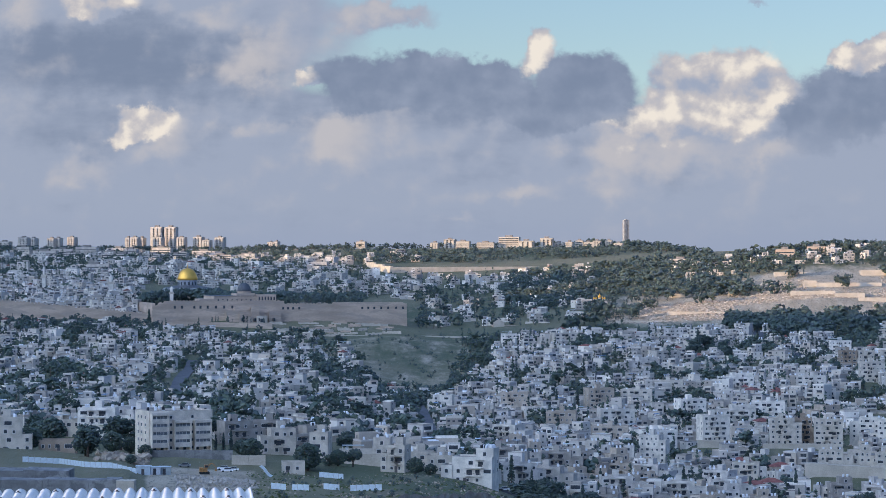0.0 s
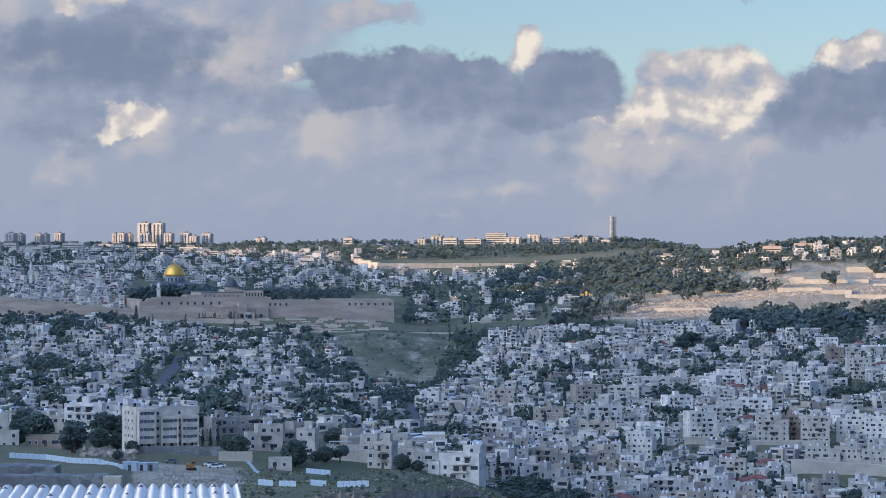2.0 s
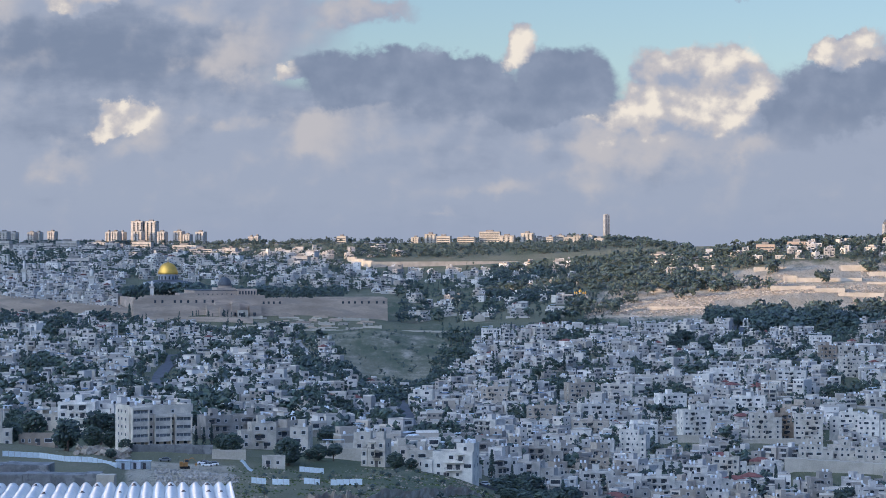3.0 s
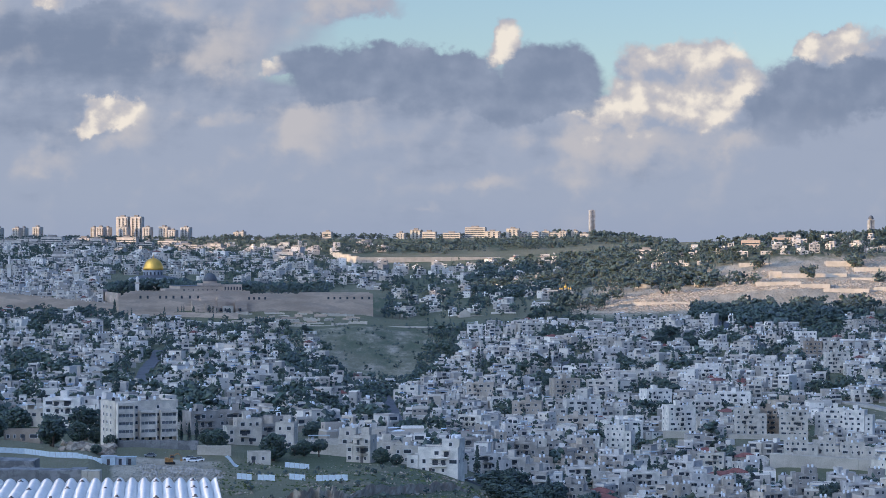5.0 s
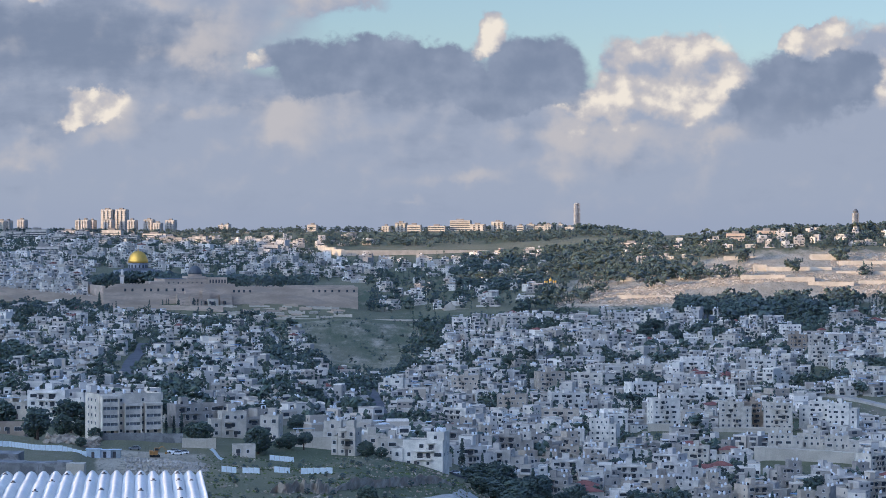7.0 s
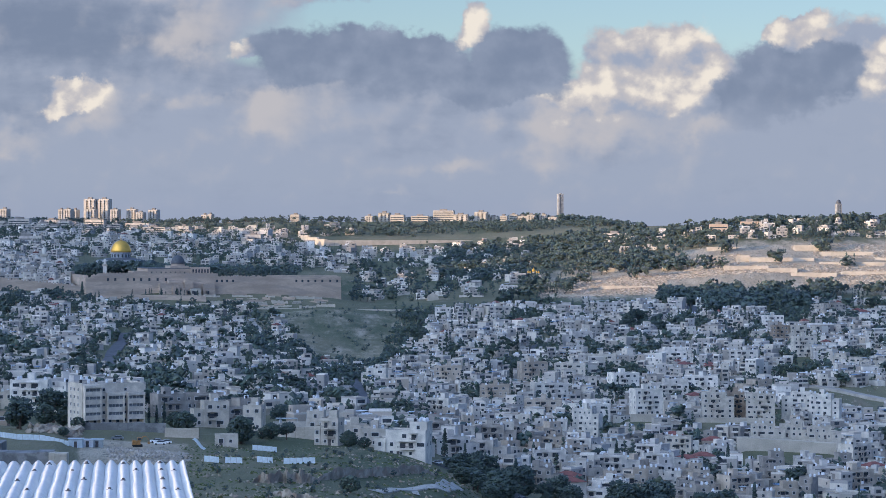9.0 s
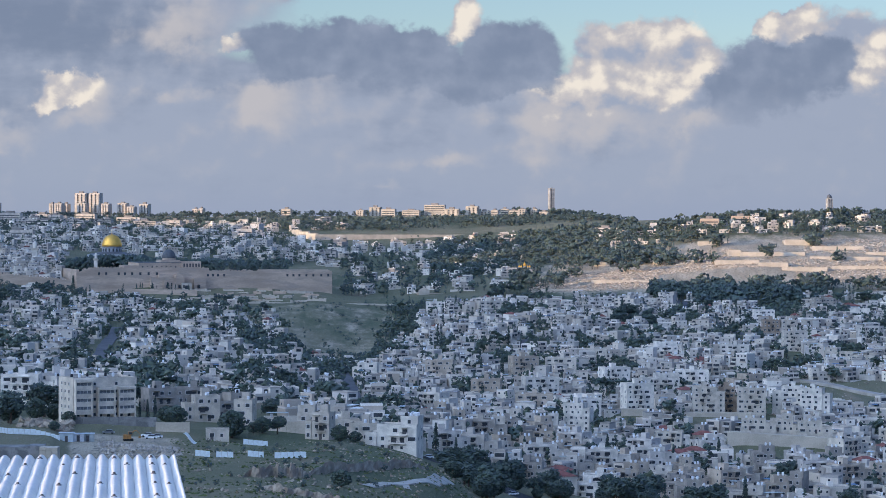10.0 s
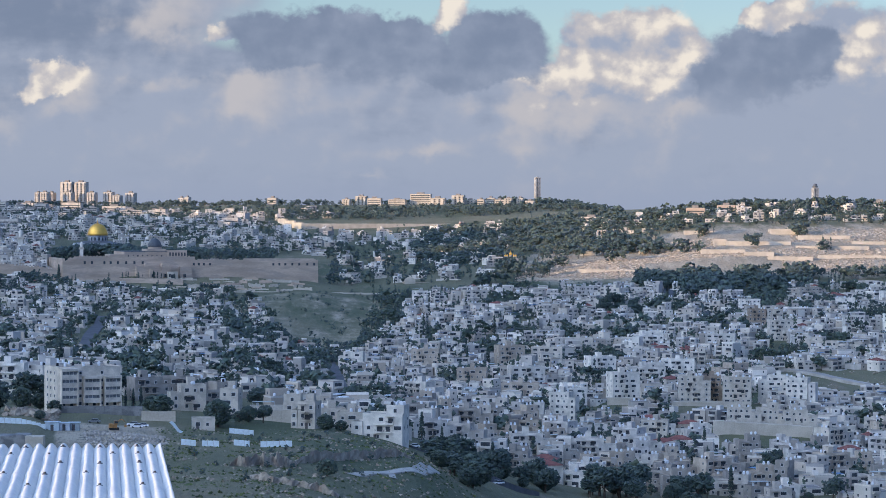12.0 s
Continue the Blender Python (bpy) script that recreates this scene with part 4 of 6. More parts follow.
def slab_wall(name, label, u0, u1, d, z0, z1, thick, mat=0, turn=0.0, bays=6):
    """A straight retaining wall with a coping and slightly uneven bays."""
    x0, x1 = u0 * d / 1000, u1 * d / 1000
    root = thing(name, label, "wall", (x0 + x1) / 2, d, z0, radians(turn))
    rng = random.Random(int(abs(u0) * 10))
    n, half = bays, (x1 - x0) / 2
    for k in range(n):
        a, b = -half + 2 * half * k / n, -half + 2 * half * (k + 1) / n
        g = Geo()
        o = rng.uniform(-0.12, 0.12)
        g.box(a, b - 0.04, o, thick, -8, z1 - z0 + rng.uniform(-0.15, 0.15) - (0.3 * k if n == 9 and z1 < 80 else 0.0), mat)
        g.box(a, b - 0.04, o - 0.12, o + 0.5, z1 - z0 - 0.9 - (0.3 * k if n == 9 and z1 < 80 else 0.0), z1 - z0 - 0.6 - (0.3 * k if n == 9 and z1 < 80 else 0.0), mat)
        part("bay", g.mesh("bay", GREY_WALL_MATS), root)
    return root


slab_wall("retaining_wall", "long grey concrete retaining wall below the apartment block", -117.2, -83.7, 905, 102.9, 108.4, 1.2, 2, bays=8)
slab_wall("terrace_wall", "dark grey concrete terrace wall with low bays", -189.8, -148.9, 745, 111.0, 114.2, 12, 2, bays=9)
slab_wall("terrace_wall", "grey stepped concrete wall over the shed roof", -189.8, -128.7, 715, 109.1, 114.0, 8, 2, bays=10)
slab_wall("terrace_wall", "pale block wall at the edge of the yard", -130.0, -122.8, 712, 109.3, 114.1, 5, 1, bays=3)
slab_wall("garden_wall", "cream stone garden wall below small houses", -84.1, -70.6, 895, 104.5, 107.4, 0.8, 1, bays=4)
slab_wall("garden_wall", "cream stone yard wall", -47.0, -21.1, 930, 102.8, 105.3, 0.7, 1, bays=7)
slab_wall("retaining_wall", "long cream stone retaining wall carrying houses", 144.2, 183.5, 1322, 62.0, 70.6, 6, 1, -6, bays=9)
slab_wall("retaining_wall", "cream stone terrace wall under apartment buildings", 127.3, 158.8, 1472, 65.7, 70.4, 3, 1, bays=6)
slab_wall("retaining_wall", "pale stone terrace wall under an apartment building", 101.4, 122.8, 1470, 67.5, 72.8, 3, 1, bays=5)


def panel_fence(name, label, points, high=1.9, wide=2.1):
    """Sheet-metal panels between posts, following the ground line given as (u, d, z) corners."""
    corners = [Vector((u * d / 1000, d, ground_at(u * d / 1000, d))) for u, d, z in points]
    root = thing(name, label, "fence", *corners[0])
    for p, q in zip(corners, corners[1:]):
        way = q - p
        n = max(1, round(way.length / wide))
        for k in range(n):
            a, b = p + way * k / n - corners[0], p + way * (k + 1) / n - corners[0]
            turn = math.atan2(way.y, way.x)
            size = (way.xy / n).length
            g = Geo()
            pts = [(0.04 + (size - 0.08) * i / 14, 0.03 * ((i // 2) % 2)) for i in range(15)]
            b0 = g._add([(x, y + t, z) for t in (0, 0.03) for z in (0.1, high) for x, y in pts])
            for i in range(14):
                g.f.extend(((b0 + i, b0 + i + 1, b0 + 16 + i, b0 + 15 + i), (b0 + 45 + i, b0 + 46 + i, b0 + 31 + i, b0 + 30 + i), (b0 + 15 + i, b0 + 16 + i, b0 + 46 + i, b0 + 45 + i)))
                g.m.extend((0, 0, 0))
            ob = part("panel", g.mesh("panel", [FENCE_WHITE]), root)
            ob.matrix_basis = pose(a.x, a.y, min(a.z, b.z), 0, 0, math.degrees(turn))
            g = Geo()
            g.box(-0.05, 0.05, -0.02, 0.1, -1.5, high + 0.1)
            part("post", g.mesh("post", [CONCRETE]), root).location = (a.x, a.y, a.z)


FENCE_WHITE = surface("pale_sheet_metal", (0.50, 0.57, 0.61), 0.45, 0.12, 0.6, 5.0, 0.05)
panel_fence("panel_fence", "long bluish-white sheet-metal fence round a dirt yard", [(-167.3, 830, 110.6), (-152.7, 830, 110.0), (-142.6, 815, 108.5), (-131.4, 810, 108.9), (-121.9, 805, 108.0)])
for u0, u1, d, y in ((-68.4, -62.5, 770, 107.1), (-60.1, -53.3, 765, 106.7), (-47.5, -41.2, 770, 106.8), (-36.9, -24.3, 760, 105.8), (-49.3, -39.6, 870, 104.4)):
    panel_fence("panel_fence", "short stretch of white sheet-metal fence on the grass", [(u0, d, y), (u1, d - 4, y - 0.2)], 1.9)


def leaning_sheet():
    root = thing("leaning_sheet", "bent white metal sheet leaning at the yard's edge", "metal sheet", -70.6 * 0.83, 830, ground_at(-70.6 * 0.83, 830) + 0.6)
    g = Geo()
    pts = [(k * 0.55 - 2.0, 4.2 - k * 0.52 + 0.3 * math.sin(k)) for k in range(8)]
    first = g._add([(x + 0.7 * s, -1.2 * t, z + 0.5 * s) for x, z in pts for s in (0, 1) for t in (0, 1)])
    for k in range(7):
        a = first + 4 * k
        g.f.extend(((a, a + 4, a + 5, a + 1), (a + 2, a + 3, a + 7, a + 6), (a + 1, a + 5, a + 7, a + 3), (a, a + 2, a + 6, a + 4)))
        g.m.extend((0,) * 4)
    part("sheet", g.mesh("sheet", [FENCE_WHITE]), root)


leaning_sheet()


def hut(u, d, z, w, h, label, mat):
    root = thing("shed", label, "shed", u * d / 1000, d, ground_at(u * d / 1000, d))
    g = Geo()
    g.box(-w / 2, w / 2, 0, 3, -1, h)
    part("wall", g.mesh("wall", [mat]), root)
    g = Geo()
    g.box(-w / 2 - 0.3, w / 2 + 0.3, -0.4, 3.3, h, h + 0.15)
    part("roof", g.mesh("roof", [FENCE_WHITE]), root)
    g = Geo()
    g.box(-0.5, 0.5, -0.05, 0.05, 0, 2.0)
    part("door", g.mesh("door", [DOOR]), root)


hut(-119.4, 815, 107.2, 4.5, 2.8, "pale blue sheet-metal shed in the yard", FENCE_WHITE)
hut(-114.7, 820, 106.9, 3.6, 2.4, "white site hut in the yard", TANK_WHITE)
hut(-110.9, 822, 107.0, 3.6, 2.5, "green-grey site hut in the yard", TIN)
hut(53.1, 980, 79.1, 6, 2.6, "white tin-roofed shed between trees", TANK_WHITE)
hut(39.6, 900, 81.9, 5, 2.5, "white tin-roofed stall beside parked cars", TANK_WHITE)


def car(u, d, z, turn, paint, label):
    z = ground_at(u * d / 1000, d) + 0.05
    root = thing("car", label, "car", u * d / 1000, d, z, radians(turn), group="parked cars")
    g = Geo()
    g.box(-2.15, 2.15, -0.85, 0.85, 0.35, 0.95)
    g.box(-2.05, -1.2, -0.8, 0.8, 0.95, 1.0)
    part("body", g.mesh("body", [paint]), root)
    g = Geo()
    n = g._add(((-1.3, -0.8, 0.95), (1.7, -0.8, 0.95), (1.7, 0.8, 0.95), (-1.3, 0.8, 0.95), (-0.6, -0.68, 1.5), (1.3, -0.68, 1.5), (1.3, 0.68, 1.5), (-0.6, 0.68, 1.5)))
    g.f.extend(((n, n + 1, n + 5, n + 4), (n + 1, n + 2, n + 6, n + 5), (n + 2, n + 3, n + 7, n + 6), (n + 3, n, n + 4, n + 7), (n + 4, n + 5, n + 6, n + 7)))
    g.m.extend((0, 0, 0, 0, 1))
    part("cabin", g.mesh("cabin", [GLASS, paint]), root, "dark glazed cabin with painted roof")
    for x in (-1.35, 1.35):
        for y in (-0.85, 0.65):
            g = Geo()
            pts = [(x + 0.34 * math.cos(k * 0.6283), 0.34 + 0.34 * math.sin(k * 0.6283)) for k in range(10)]
            n = g._add([(a, y, b) for a, b in pts] + [(a, y + 0.2, b) for a, b in pts])
            g.f.extend([tuple(range(n, n + 10)), tuple(reversed(range(n + 10, n + 20)))] + [(n + k, n + 10 + k, n + 10 + (k + 1) % 10, n + (k + 1) % 10) for k in range(10)])
            g.m.extend((0,) * 12)
            part("wheel", g.mesh("wheel", [RUBBER]), root)


for u, d, z, turn, paint, label in (
    (-102.8, 880, 103.5, 3, CAR_GREY, "grey car parked below the retaining wall"), (-87.3, 880, 103.5, -8, CAR_WHITE, "white off-road car parked in the dirt yard"),
    (-83.7, 876, 103.7, 4, CAR_WHITE, "white car parked in the dirt yard"), (-85.9, 868, 103.9, 0, CAR_WHITE, "white pickup standing in the yard"),
    (24.1, 925, 92.6, 10, CAR_WHITE, "white car parked by the road"), (28.8, 920, 92.0, -5, CAR_WHITE, "white van parked by the road"), (31.5, 922, 92.5, 8, CAR_GREY, "grey car parked by the road"),
    (52.0, 930, 81.3, 40, CAR_WHITE, "white car parked under trees"), (55.3, 930, 80.9, 40, CAR_GREY, "dark car parked under trees"), (58.0, 930, 80.7, 30, CAR_WHITE, "white car parked under trees"),
):
    car(u, d, z, turn, paint, label)


def excavator():
    root = thing("excavator", "weathered orange tracked excavator standing in the yard", "excavator", -94.9 * 0.845, 845, ground_at(-94.9 * 0.845, 845), radians(12))
    for name, mat, boxes in (
        ("track", RUBBER, ((-1.6, 1.6, -1.4, -0.8, 0, 0.8),)),
        ("track", RUBBER, ((-1.6, 1.6, 0.8, 1.4, 0, 0.8),)),
        ("body", ORANGE, ((-1.7, 0.9, -1.2, 1.2, 0.8, 2.0), (-1.7, -0.6, -1.1, 1.1, 2.0, 2.3))),
        ("cab", ORANGE, ((-0.1, 1.1, -1.2, 0.1, 2.0, 3.2),)),
        ("cab_window", GLASS, ((0.0, 1.15, -1.25, 0.0, 2.3, 3.0),)),
    ):
        g = Geo()
        for b in boxes:
            g.box(*b)
        part(name, g.mesh(name, [mat]), root)
    g = Geo()
    spine = [(0.8 + k * 0.35, 1.9 + 1.6 * math.sin(k * 0.33), 0.24 - 0.012 * k) for k in range(10)]
    n = g._add([(x, y, z + h) for x, z, r in spine for y, h in ((0.2, -r), (0.6, -r), (0.6, r), (0.2, r))])
    for k in range(9):
        for i in range(4):
            j = (i + 1) % 4
            g.f.append((n + 4 * k + i, n + 4 * k + j, n + 4 * k + 4 + j, n + 4 * k + 4 + i))
            g.m.append(0)
    g.f.extend(((n + 3, n + 2, n + 1, n), (n + 36, n + 37, n + 38, n + 39)))
    g.m.extend((0, 0))
    part("arm", g.mesh("arm", [ORANGE]), root)
    g = Geo()
    g.box(3.5, 4.2, 0.0, 0.9, 0.9, 1.7)
    part("bucket", g.mesh("bucket", [ORANGE]), root)


excavator()


def rocks(label, seed, count, u0, u1, d0, d1, sizes, mat, name="rocks"):
    """Loose stones sunk into the ground."""
    rng = random.Random(seed)
    g = Geo()
    for _ in range(count):
        d, u = rng.uniform(d0, d1), rng.uniform(u0, u1)
        x = u * d / 1000
        if noise.noise((x / 25, d / 25, 5)) < -0.1:
            continue
        r = rng.uniform(*sizes) * rng.uniform(0.5, 1.0)
        g.clump(x, d, ground_at(x, d) + r * 0.15, r, 0, rng)
    tagged(new(name, g.mesh(name, [mat])), label, "rocks", kind="stuff")


rocks("pale limestone stones strewn over the grassy spur", 301, 2600, -77.4, 48.6, 520, 880, (0.15, 0.75), ROCK)
rocks("heap of pale rubble at the edge of the yard", 302, 1100, -106.6, -74.0, 760, 835, (0.25, 0.8), DUST, "rubble")
rocks("rough limestone outcrop above the yard", 303, 220, -138.1, -116.7, 850, 905, (0.8, 2.6), ROCK, "outcrop")
rocks("weathered stones on the valley side", 304, 500, -50.4, -32.4, 1450, 1900, (0.5, 2.2), ROCK)
rocks("stones and rubble on the open plot", 305, 500, 156.5, 219.5, 1400, 1720, (0.4, 1.6), ROCK)


def cliff(u0, u1, d0, d1, high, seed, label):
    """A low broken rock face along the slope."""
    rng = random.Random(seed)
    n = 60
    verts, faces = [], []
    for i in range(n + 1):
        s = i / n
        u, d = u0 + (u1 - u0) * s, d0 + (d1 - d0) * s + 5 * noise.noise((s * 6, seed, 0))
        x = u * d / 1000
        z = ground_at(x, d)
        h = high * (0.55 + 0.6 * abs(noise.noise((s * 9, seed, 3)))) * min(1, 6 * s + 0.2, 6 * (1 - s) + 0.2)
        for k in range(6):
            f = k / 5
            verts.append((x + rng.uniform(-0.2, 0.2), d - 1.2 + 1.6 * f + rng.uniform(-0.35, 0.35), z - 2.0 + (h + 2.0) * f))
        verts.append((x, d + 7, z + h * 0.5))
        verts.append((x, d + 16, z - 1.0))
    for i in range(n):
        for k in range(7):
            a = i * 8 + k
            faces.append((a, a + 8, a + 9, a + 1))
    me = bpy.data.meshes.new("rock_face")
    me.from_pydata(verts, [], faces)
    me.materials.append(ROCK)
    tagged(new("rock_face", me), label, "rock", kind="structure")


cliff(-49.3, -22.3, meet(-49.3, -97.5), meet(-22.3, -97.5), 4.0, 1, "low reddish limestone rock face on the spur")
cliff(-23.4, 23.8, meet(-23.4, -96.5), meet(23.8, -94.5), 4.0, 2, "broken limestone ledge above a footpath")
cliff(-41.4, -5.4, 590, 585, 2.2, 3, "low ledge of grey limestone in the grass")


WHITE_DUST = surface("white_trodden_chalk", (0.40, 0.375, 0.33), 0.95, 0.15, 0.3, 3.0, 0.2)


def strip(name, label, points, wide, mat, lift=0.35, drape=False):
    """A road or path draped over the ground."""
    corners = [Vector((u * d / 1000, d)) for u, d in points]
    verts, faces = [], []
    for p, q in zip(corners, corners[1:]):
        n = max(2, int((q - p).length / 6))
        side = Vector((-(q - p).y, (q - p).x)).normalized() * wide / 2
        first = len(verts)
        for k in range(n + 1):
            c = p + (q - p) * k / n
            z = max(ground_at(c.x + side.x * s, c.y + side.y * s) for s in (-1, 0, 1)) + lift
            for s in (-1, 1):
                edge = c + side * s * ((0.7 + 0.5 * abs(noise.noise((c.x / 5, s * 3, 1)))) if drape else 1.0)
                high = ground_at(edge.x, edge.y) + lift if drape else z
                verts.append((edge.x, edge.y, high))
                verts.append((edge.x + side.x * s * 0.05, edge.y + side.y * s * 0.05, high - 2.5))
        for k in range(n):
            a = first + 4 * k
            faces.extend(((a, a + 2, a + 6, a + 4), (a + 1, a, a + 4, a + 5), (a + 2, a + 3, a + 7, a + 6)))
    me = bpy.data.meshes.new(name)
    me.from_pydata(verts, [], faces)
    me.materials.append(mat)
    tagged(new(name, me), label, "road" if mat is ROAD else "path", kind="structure")
    for p, q in zip(corners, corners[1:]):
        n = max(2, int((q - p).length / 8))
        for k in range(n + 1):
            c = p + (q - p) * k / n
            CROWD.take(c.x, c.y, wide * 0.5)


strip("footpath", "pale trodden footpath on the spur", [(u, meet(u, v)) for u, v in ((-0.5, -101.0), (8.0, -100.3), (17.0, -100.0), (26.0, -99.4), (32.5, -98.8))], 5, WHITE_DUST, 0.3, True)
strip("footpath", "pale trodden branch of a footpath", [(u, meet(u, v)) for u, v in ((15.0, -100.3), (16.2, -102.6))], 2.5, WHITE_DUST, 0.16, True)
strip("road", "steep asphalt road between houses", [(-109.8, 1420), (-104.8, 1650), (-98.7, 1950)], 9, ROAD)
strip("road", "winding asphalt road with parked cars", [(-167.3, 2040), (-156.1, 2110), (-142.6, 2220)], 9, ROAD)
strip("road", "asphalt road climbing the eastern slope", [(149.8, 2020), (138.6, 2120), (126.2, 2220), (125.1, 2330)], 9, ROAD)
strip("road", "pale concrete road across the open slope", [(127.3, 1790), (154.3, 1770), (183.5, 1700), (219.5, 1620)], 8, DUST, 1.5)
strip("road", "asphalt road in the valley bottom", [(21.6, 915), (48.6, 925), (71.1, 960)], 7, ROAD)
strip("road", "valley road lined with parked cars", [(-3.1, 1250), (-6.5, 1500), (-9.9, 1700)], 8, ROAD)

strip("road", "pale terraced lane across the eastern slope", [(66.6, 1560), (93.6, 1600), (125.1, 1600)], 7, DUST, 1.0)
strip("road", "asphalt lane winding between the eastern houses", [(82.3, 2080), (62.1, 1980), (50.8, 1850), (39.6, 1760)], 7, ROAD)
strip("road", "asphalt road below the school", [(152.0, 1980), (179.0, 1960), (221.8, 1930)], 9, ROAD)
strip("road", "asphalt lane among western houses", [(-90.9, 2000), (-70.6, 2120), (-50.4, 2300)], 7, ROAD)
strip("road", "pale lane above the valley", [(-41.4, 2330), (-50.4, 2200), (-43.6, 2050)], 4, DUST)

# trees that stand out
for u, d, z, kind, i, size in (
    (-53.8, 893, 107.5, "broad", 0, 1.25), (-76.0, 905, 109.5, "broad", 0, 1.05), (-141.3, 865, 106.5, "pine", 1, 1.0), (-142.2, 870, 107.5, "broad", 0, 1.1),
    (-155.6, 960, 110.2, "broad", 0, 1.4), (-160.1, 975, 110.3, "broad", 1, 1.4), (-163.5, 902, 109.7, "broad", 0, 0.95), (-128.2, 960, 107.0, "pine", 1, 1.2), (-131.4, 935, 107.7, "broad", 0, 1.0), (-124.2, 940, 107.3, "broad", 1, 1.0), (-118.5, 905, 107.8, "broad", 2, 1.1),
    (-116.5, 1230, 103.1, "cypress", 1, 1.7), (-110.9, 1260, 103.6, "cypress", 0, 1.1), (-90.4, 945, 107.6, "cypress", 0, 0.7), (-87.3, 945, 107.8, "cypress", 0, 0.75), (-84.3, 945, 107.8, "cypress", 0, 0.85), (-80.1, 930, 108.5, "broad", 1, 1.0),
    (-41.8, 905, 104.6, "broad", 1, 1.0), (-45.4, 905, 105.0, "broad", 2, 1.0), (-35.8, 910, 104.6, "pine", 0, 0.7), (-11.0, 890, 99.3, "broad", 1, 1.0), (-4.9, 900, 97.7, "broad", 2, 1.0), (-15.5, 900, 100.5, "broad", 2, 0.9),
    (27.2, 935, 92.6, "cypress", 1, 1.0), (35.3, 950, 91.7, "cypress", 0, 1.1), (33.3, 940, 90.0, "broad", 1, 1.2), (55.6, 970, 84.5, "cypress", 1, 1.05), (51.7, 960, 85.4, "broad", 0, 1.1), (39.6, 940, 87.5, "broad", 0, 1.0), (46.3, 945, 86.6, "broad", 0, 0.95),
    (-10.3, 640, 111.4, "broad", 2, 1.1), (-124.2, 850, 107.7, "broad", 2, 0.8), (-32.4, 1350, 89.4, "pine", 0, 1.3), (125.1, 2260, 98.8, "cypress", 1, 1.4), (101.4, 2120, 88.2, "cypress", 1, 1.5), (99.9, 2110, 87.2, "pine", 1, 1.3), (104.8, 2130, 88.8, "pine", 1, 1.4), (56.0, 1950, 89.5, "cypress", 1, 1.1), (53.5, 1700, 77.5, "cypress", 1, 1.1), (45.2, 1690, 76.9, "cypress", 1, 1.0), (-117.0, 2330, 116.3, "cypress", 1, 1.35),
):
    plant(kind, i, u * d / 1000, d, z, size, (u * 37) % 360)
RNG = random.Random(77)
for u0, u1, d0, d1, n in ((29.5, 52.3, 800, 880, 11), (55.3, 80.8, 990, 1050, 13), (92.4, 113.8, 1020, 1068, 16), (37.3, 57.6, 930, 1010, 10), (122.8, 138.6, 1030, 1068, 6), (161.0, 174.5, 1180, 1220, 5), (96.9, 116.1, 2080, 2150, 14)):
    for _ in range(n):
        U, D = RNG.uniform(u0, u1), RNG.uniform(d0, d1)
        plant(RNG.choice(("broad", "broad", "pine")), RNG.randrange(2), U * D / 1000, D, ground_at(U * D / 1000, D), RNG.uniform(0.7, 1.25), RNG.uniform(0, 360))
        CROWD.take(U * D / 1000, D, 4.0)

# ---------------------------------------------------------------- town quarters
quarter("house", "", 101, 128, 21.6, 219.5, 1075, 1390, (11, 15), (2, 3), 2, near=1600, gap=0.50, turn=0.5, trees=0.3)
quarter("apartment_rows", "", 110, 28, 26.1, 226.3, 1440, 2250, (20, 24), (4,), 2, near=9999, gap=0.5, turn=0.3, trees=0.0, grove=0.9, stock=BLOCKS)
quarter("eastern_quarter", "crowded pale stone houses climbing the eastern slope", 102, 1250, -3.1, 226.3, 1080, 2330, (8.5, 16.5), (1, 1, 2, 2, 2, 3), 2, gap=0.40, turn=0.5, thin=lambda u, d: 1.0 if u > -3.1 + 0.0447 * max(0.0, d - 1600) + 2 * math.sin(d / 40) else 0.0, trees=0.95, grove=0.16)
quarter("western_quarter", "scattered flat-roofed stone houses among trees", 103, 600, -194.3, -32.4, 1010, 2340, (8.5, 16), (1, 1, 1, 2, 2), 2, gap=0.55, turn=0.5, thin=lambda u, d: 1.0 if u < -54.9 else 0.3, trees=1.35, near=1052)
quarter("valley_houses", "low stone houses on the valley floor", 104, 40, -32.4, 21.6, 1010, 1800, (9, 14), (1, 2, 2), 2, gap=0.6, turn=0.5, trees=1.2)
quarter("old_town", "dense old stone houses behind the town wall", 105, 420, -194.3, -116.7, 2440, 2900, (8, 18), (1, 2, 2, 3), 1, gap=0.5, trees=0.25)
quarter("northern_quarter", "far blocks and houses rising to the northern ridge", 106, 260, -194.3, -3.1, 2900, 3500, (9, 24), (1, 2, 2, 3), 1, gap=0.8, trees=2.2)
quarter("ridge_quarter", "far white blocks among trees below the northern ridge", 109, 150, -194.3, -3.1, 3500, 4060, (9, 26), (1, 2, 2, 3), 1, gap=0.9, trees=4.5)
quarter("valley_head_houses", "few far stone houses among dark trees", 107, 95, -9.9, 59.8, 2480, 3450, (9, 18), (1, 2, 2), 1, gap=0.7, trees=1.3)
quarter("ridge_houses", "stone houses on the upper slope of the eastern ridge", 108, 62, 91.3, 226.3, 2830, 3000, (9, 15), (1, 2, 2, 3), 1, gap=0.6, trees=3.5)

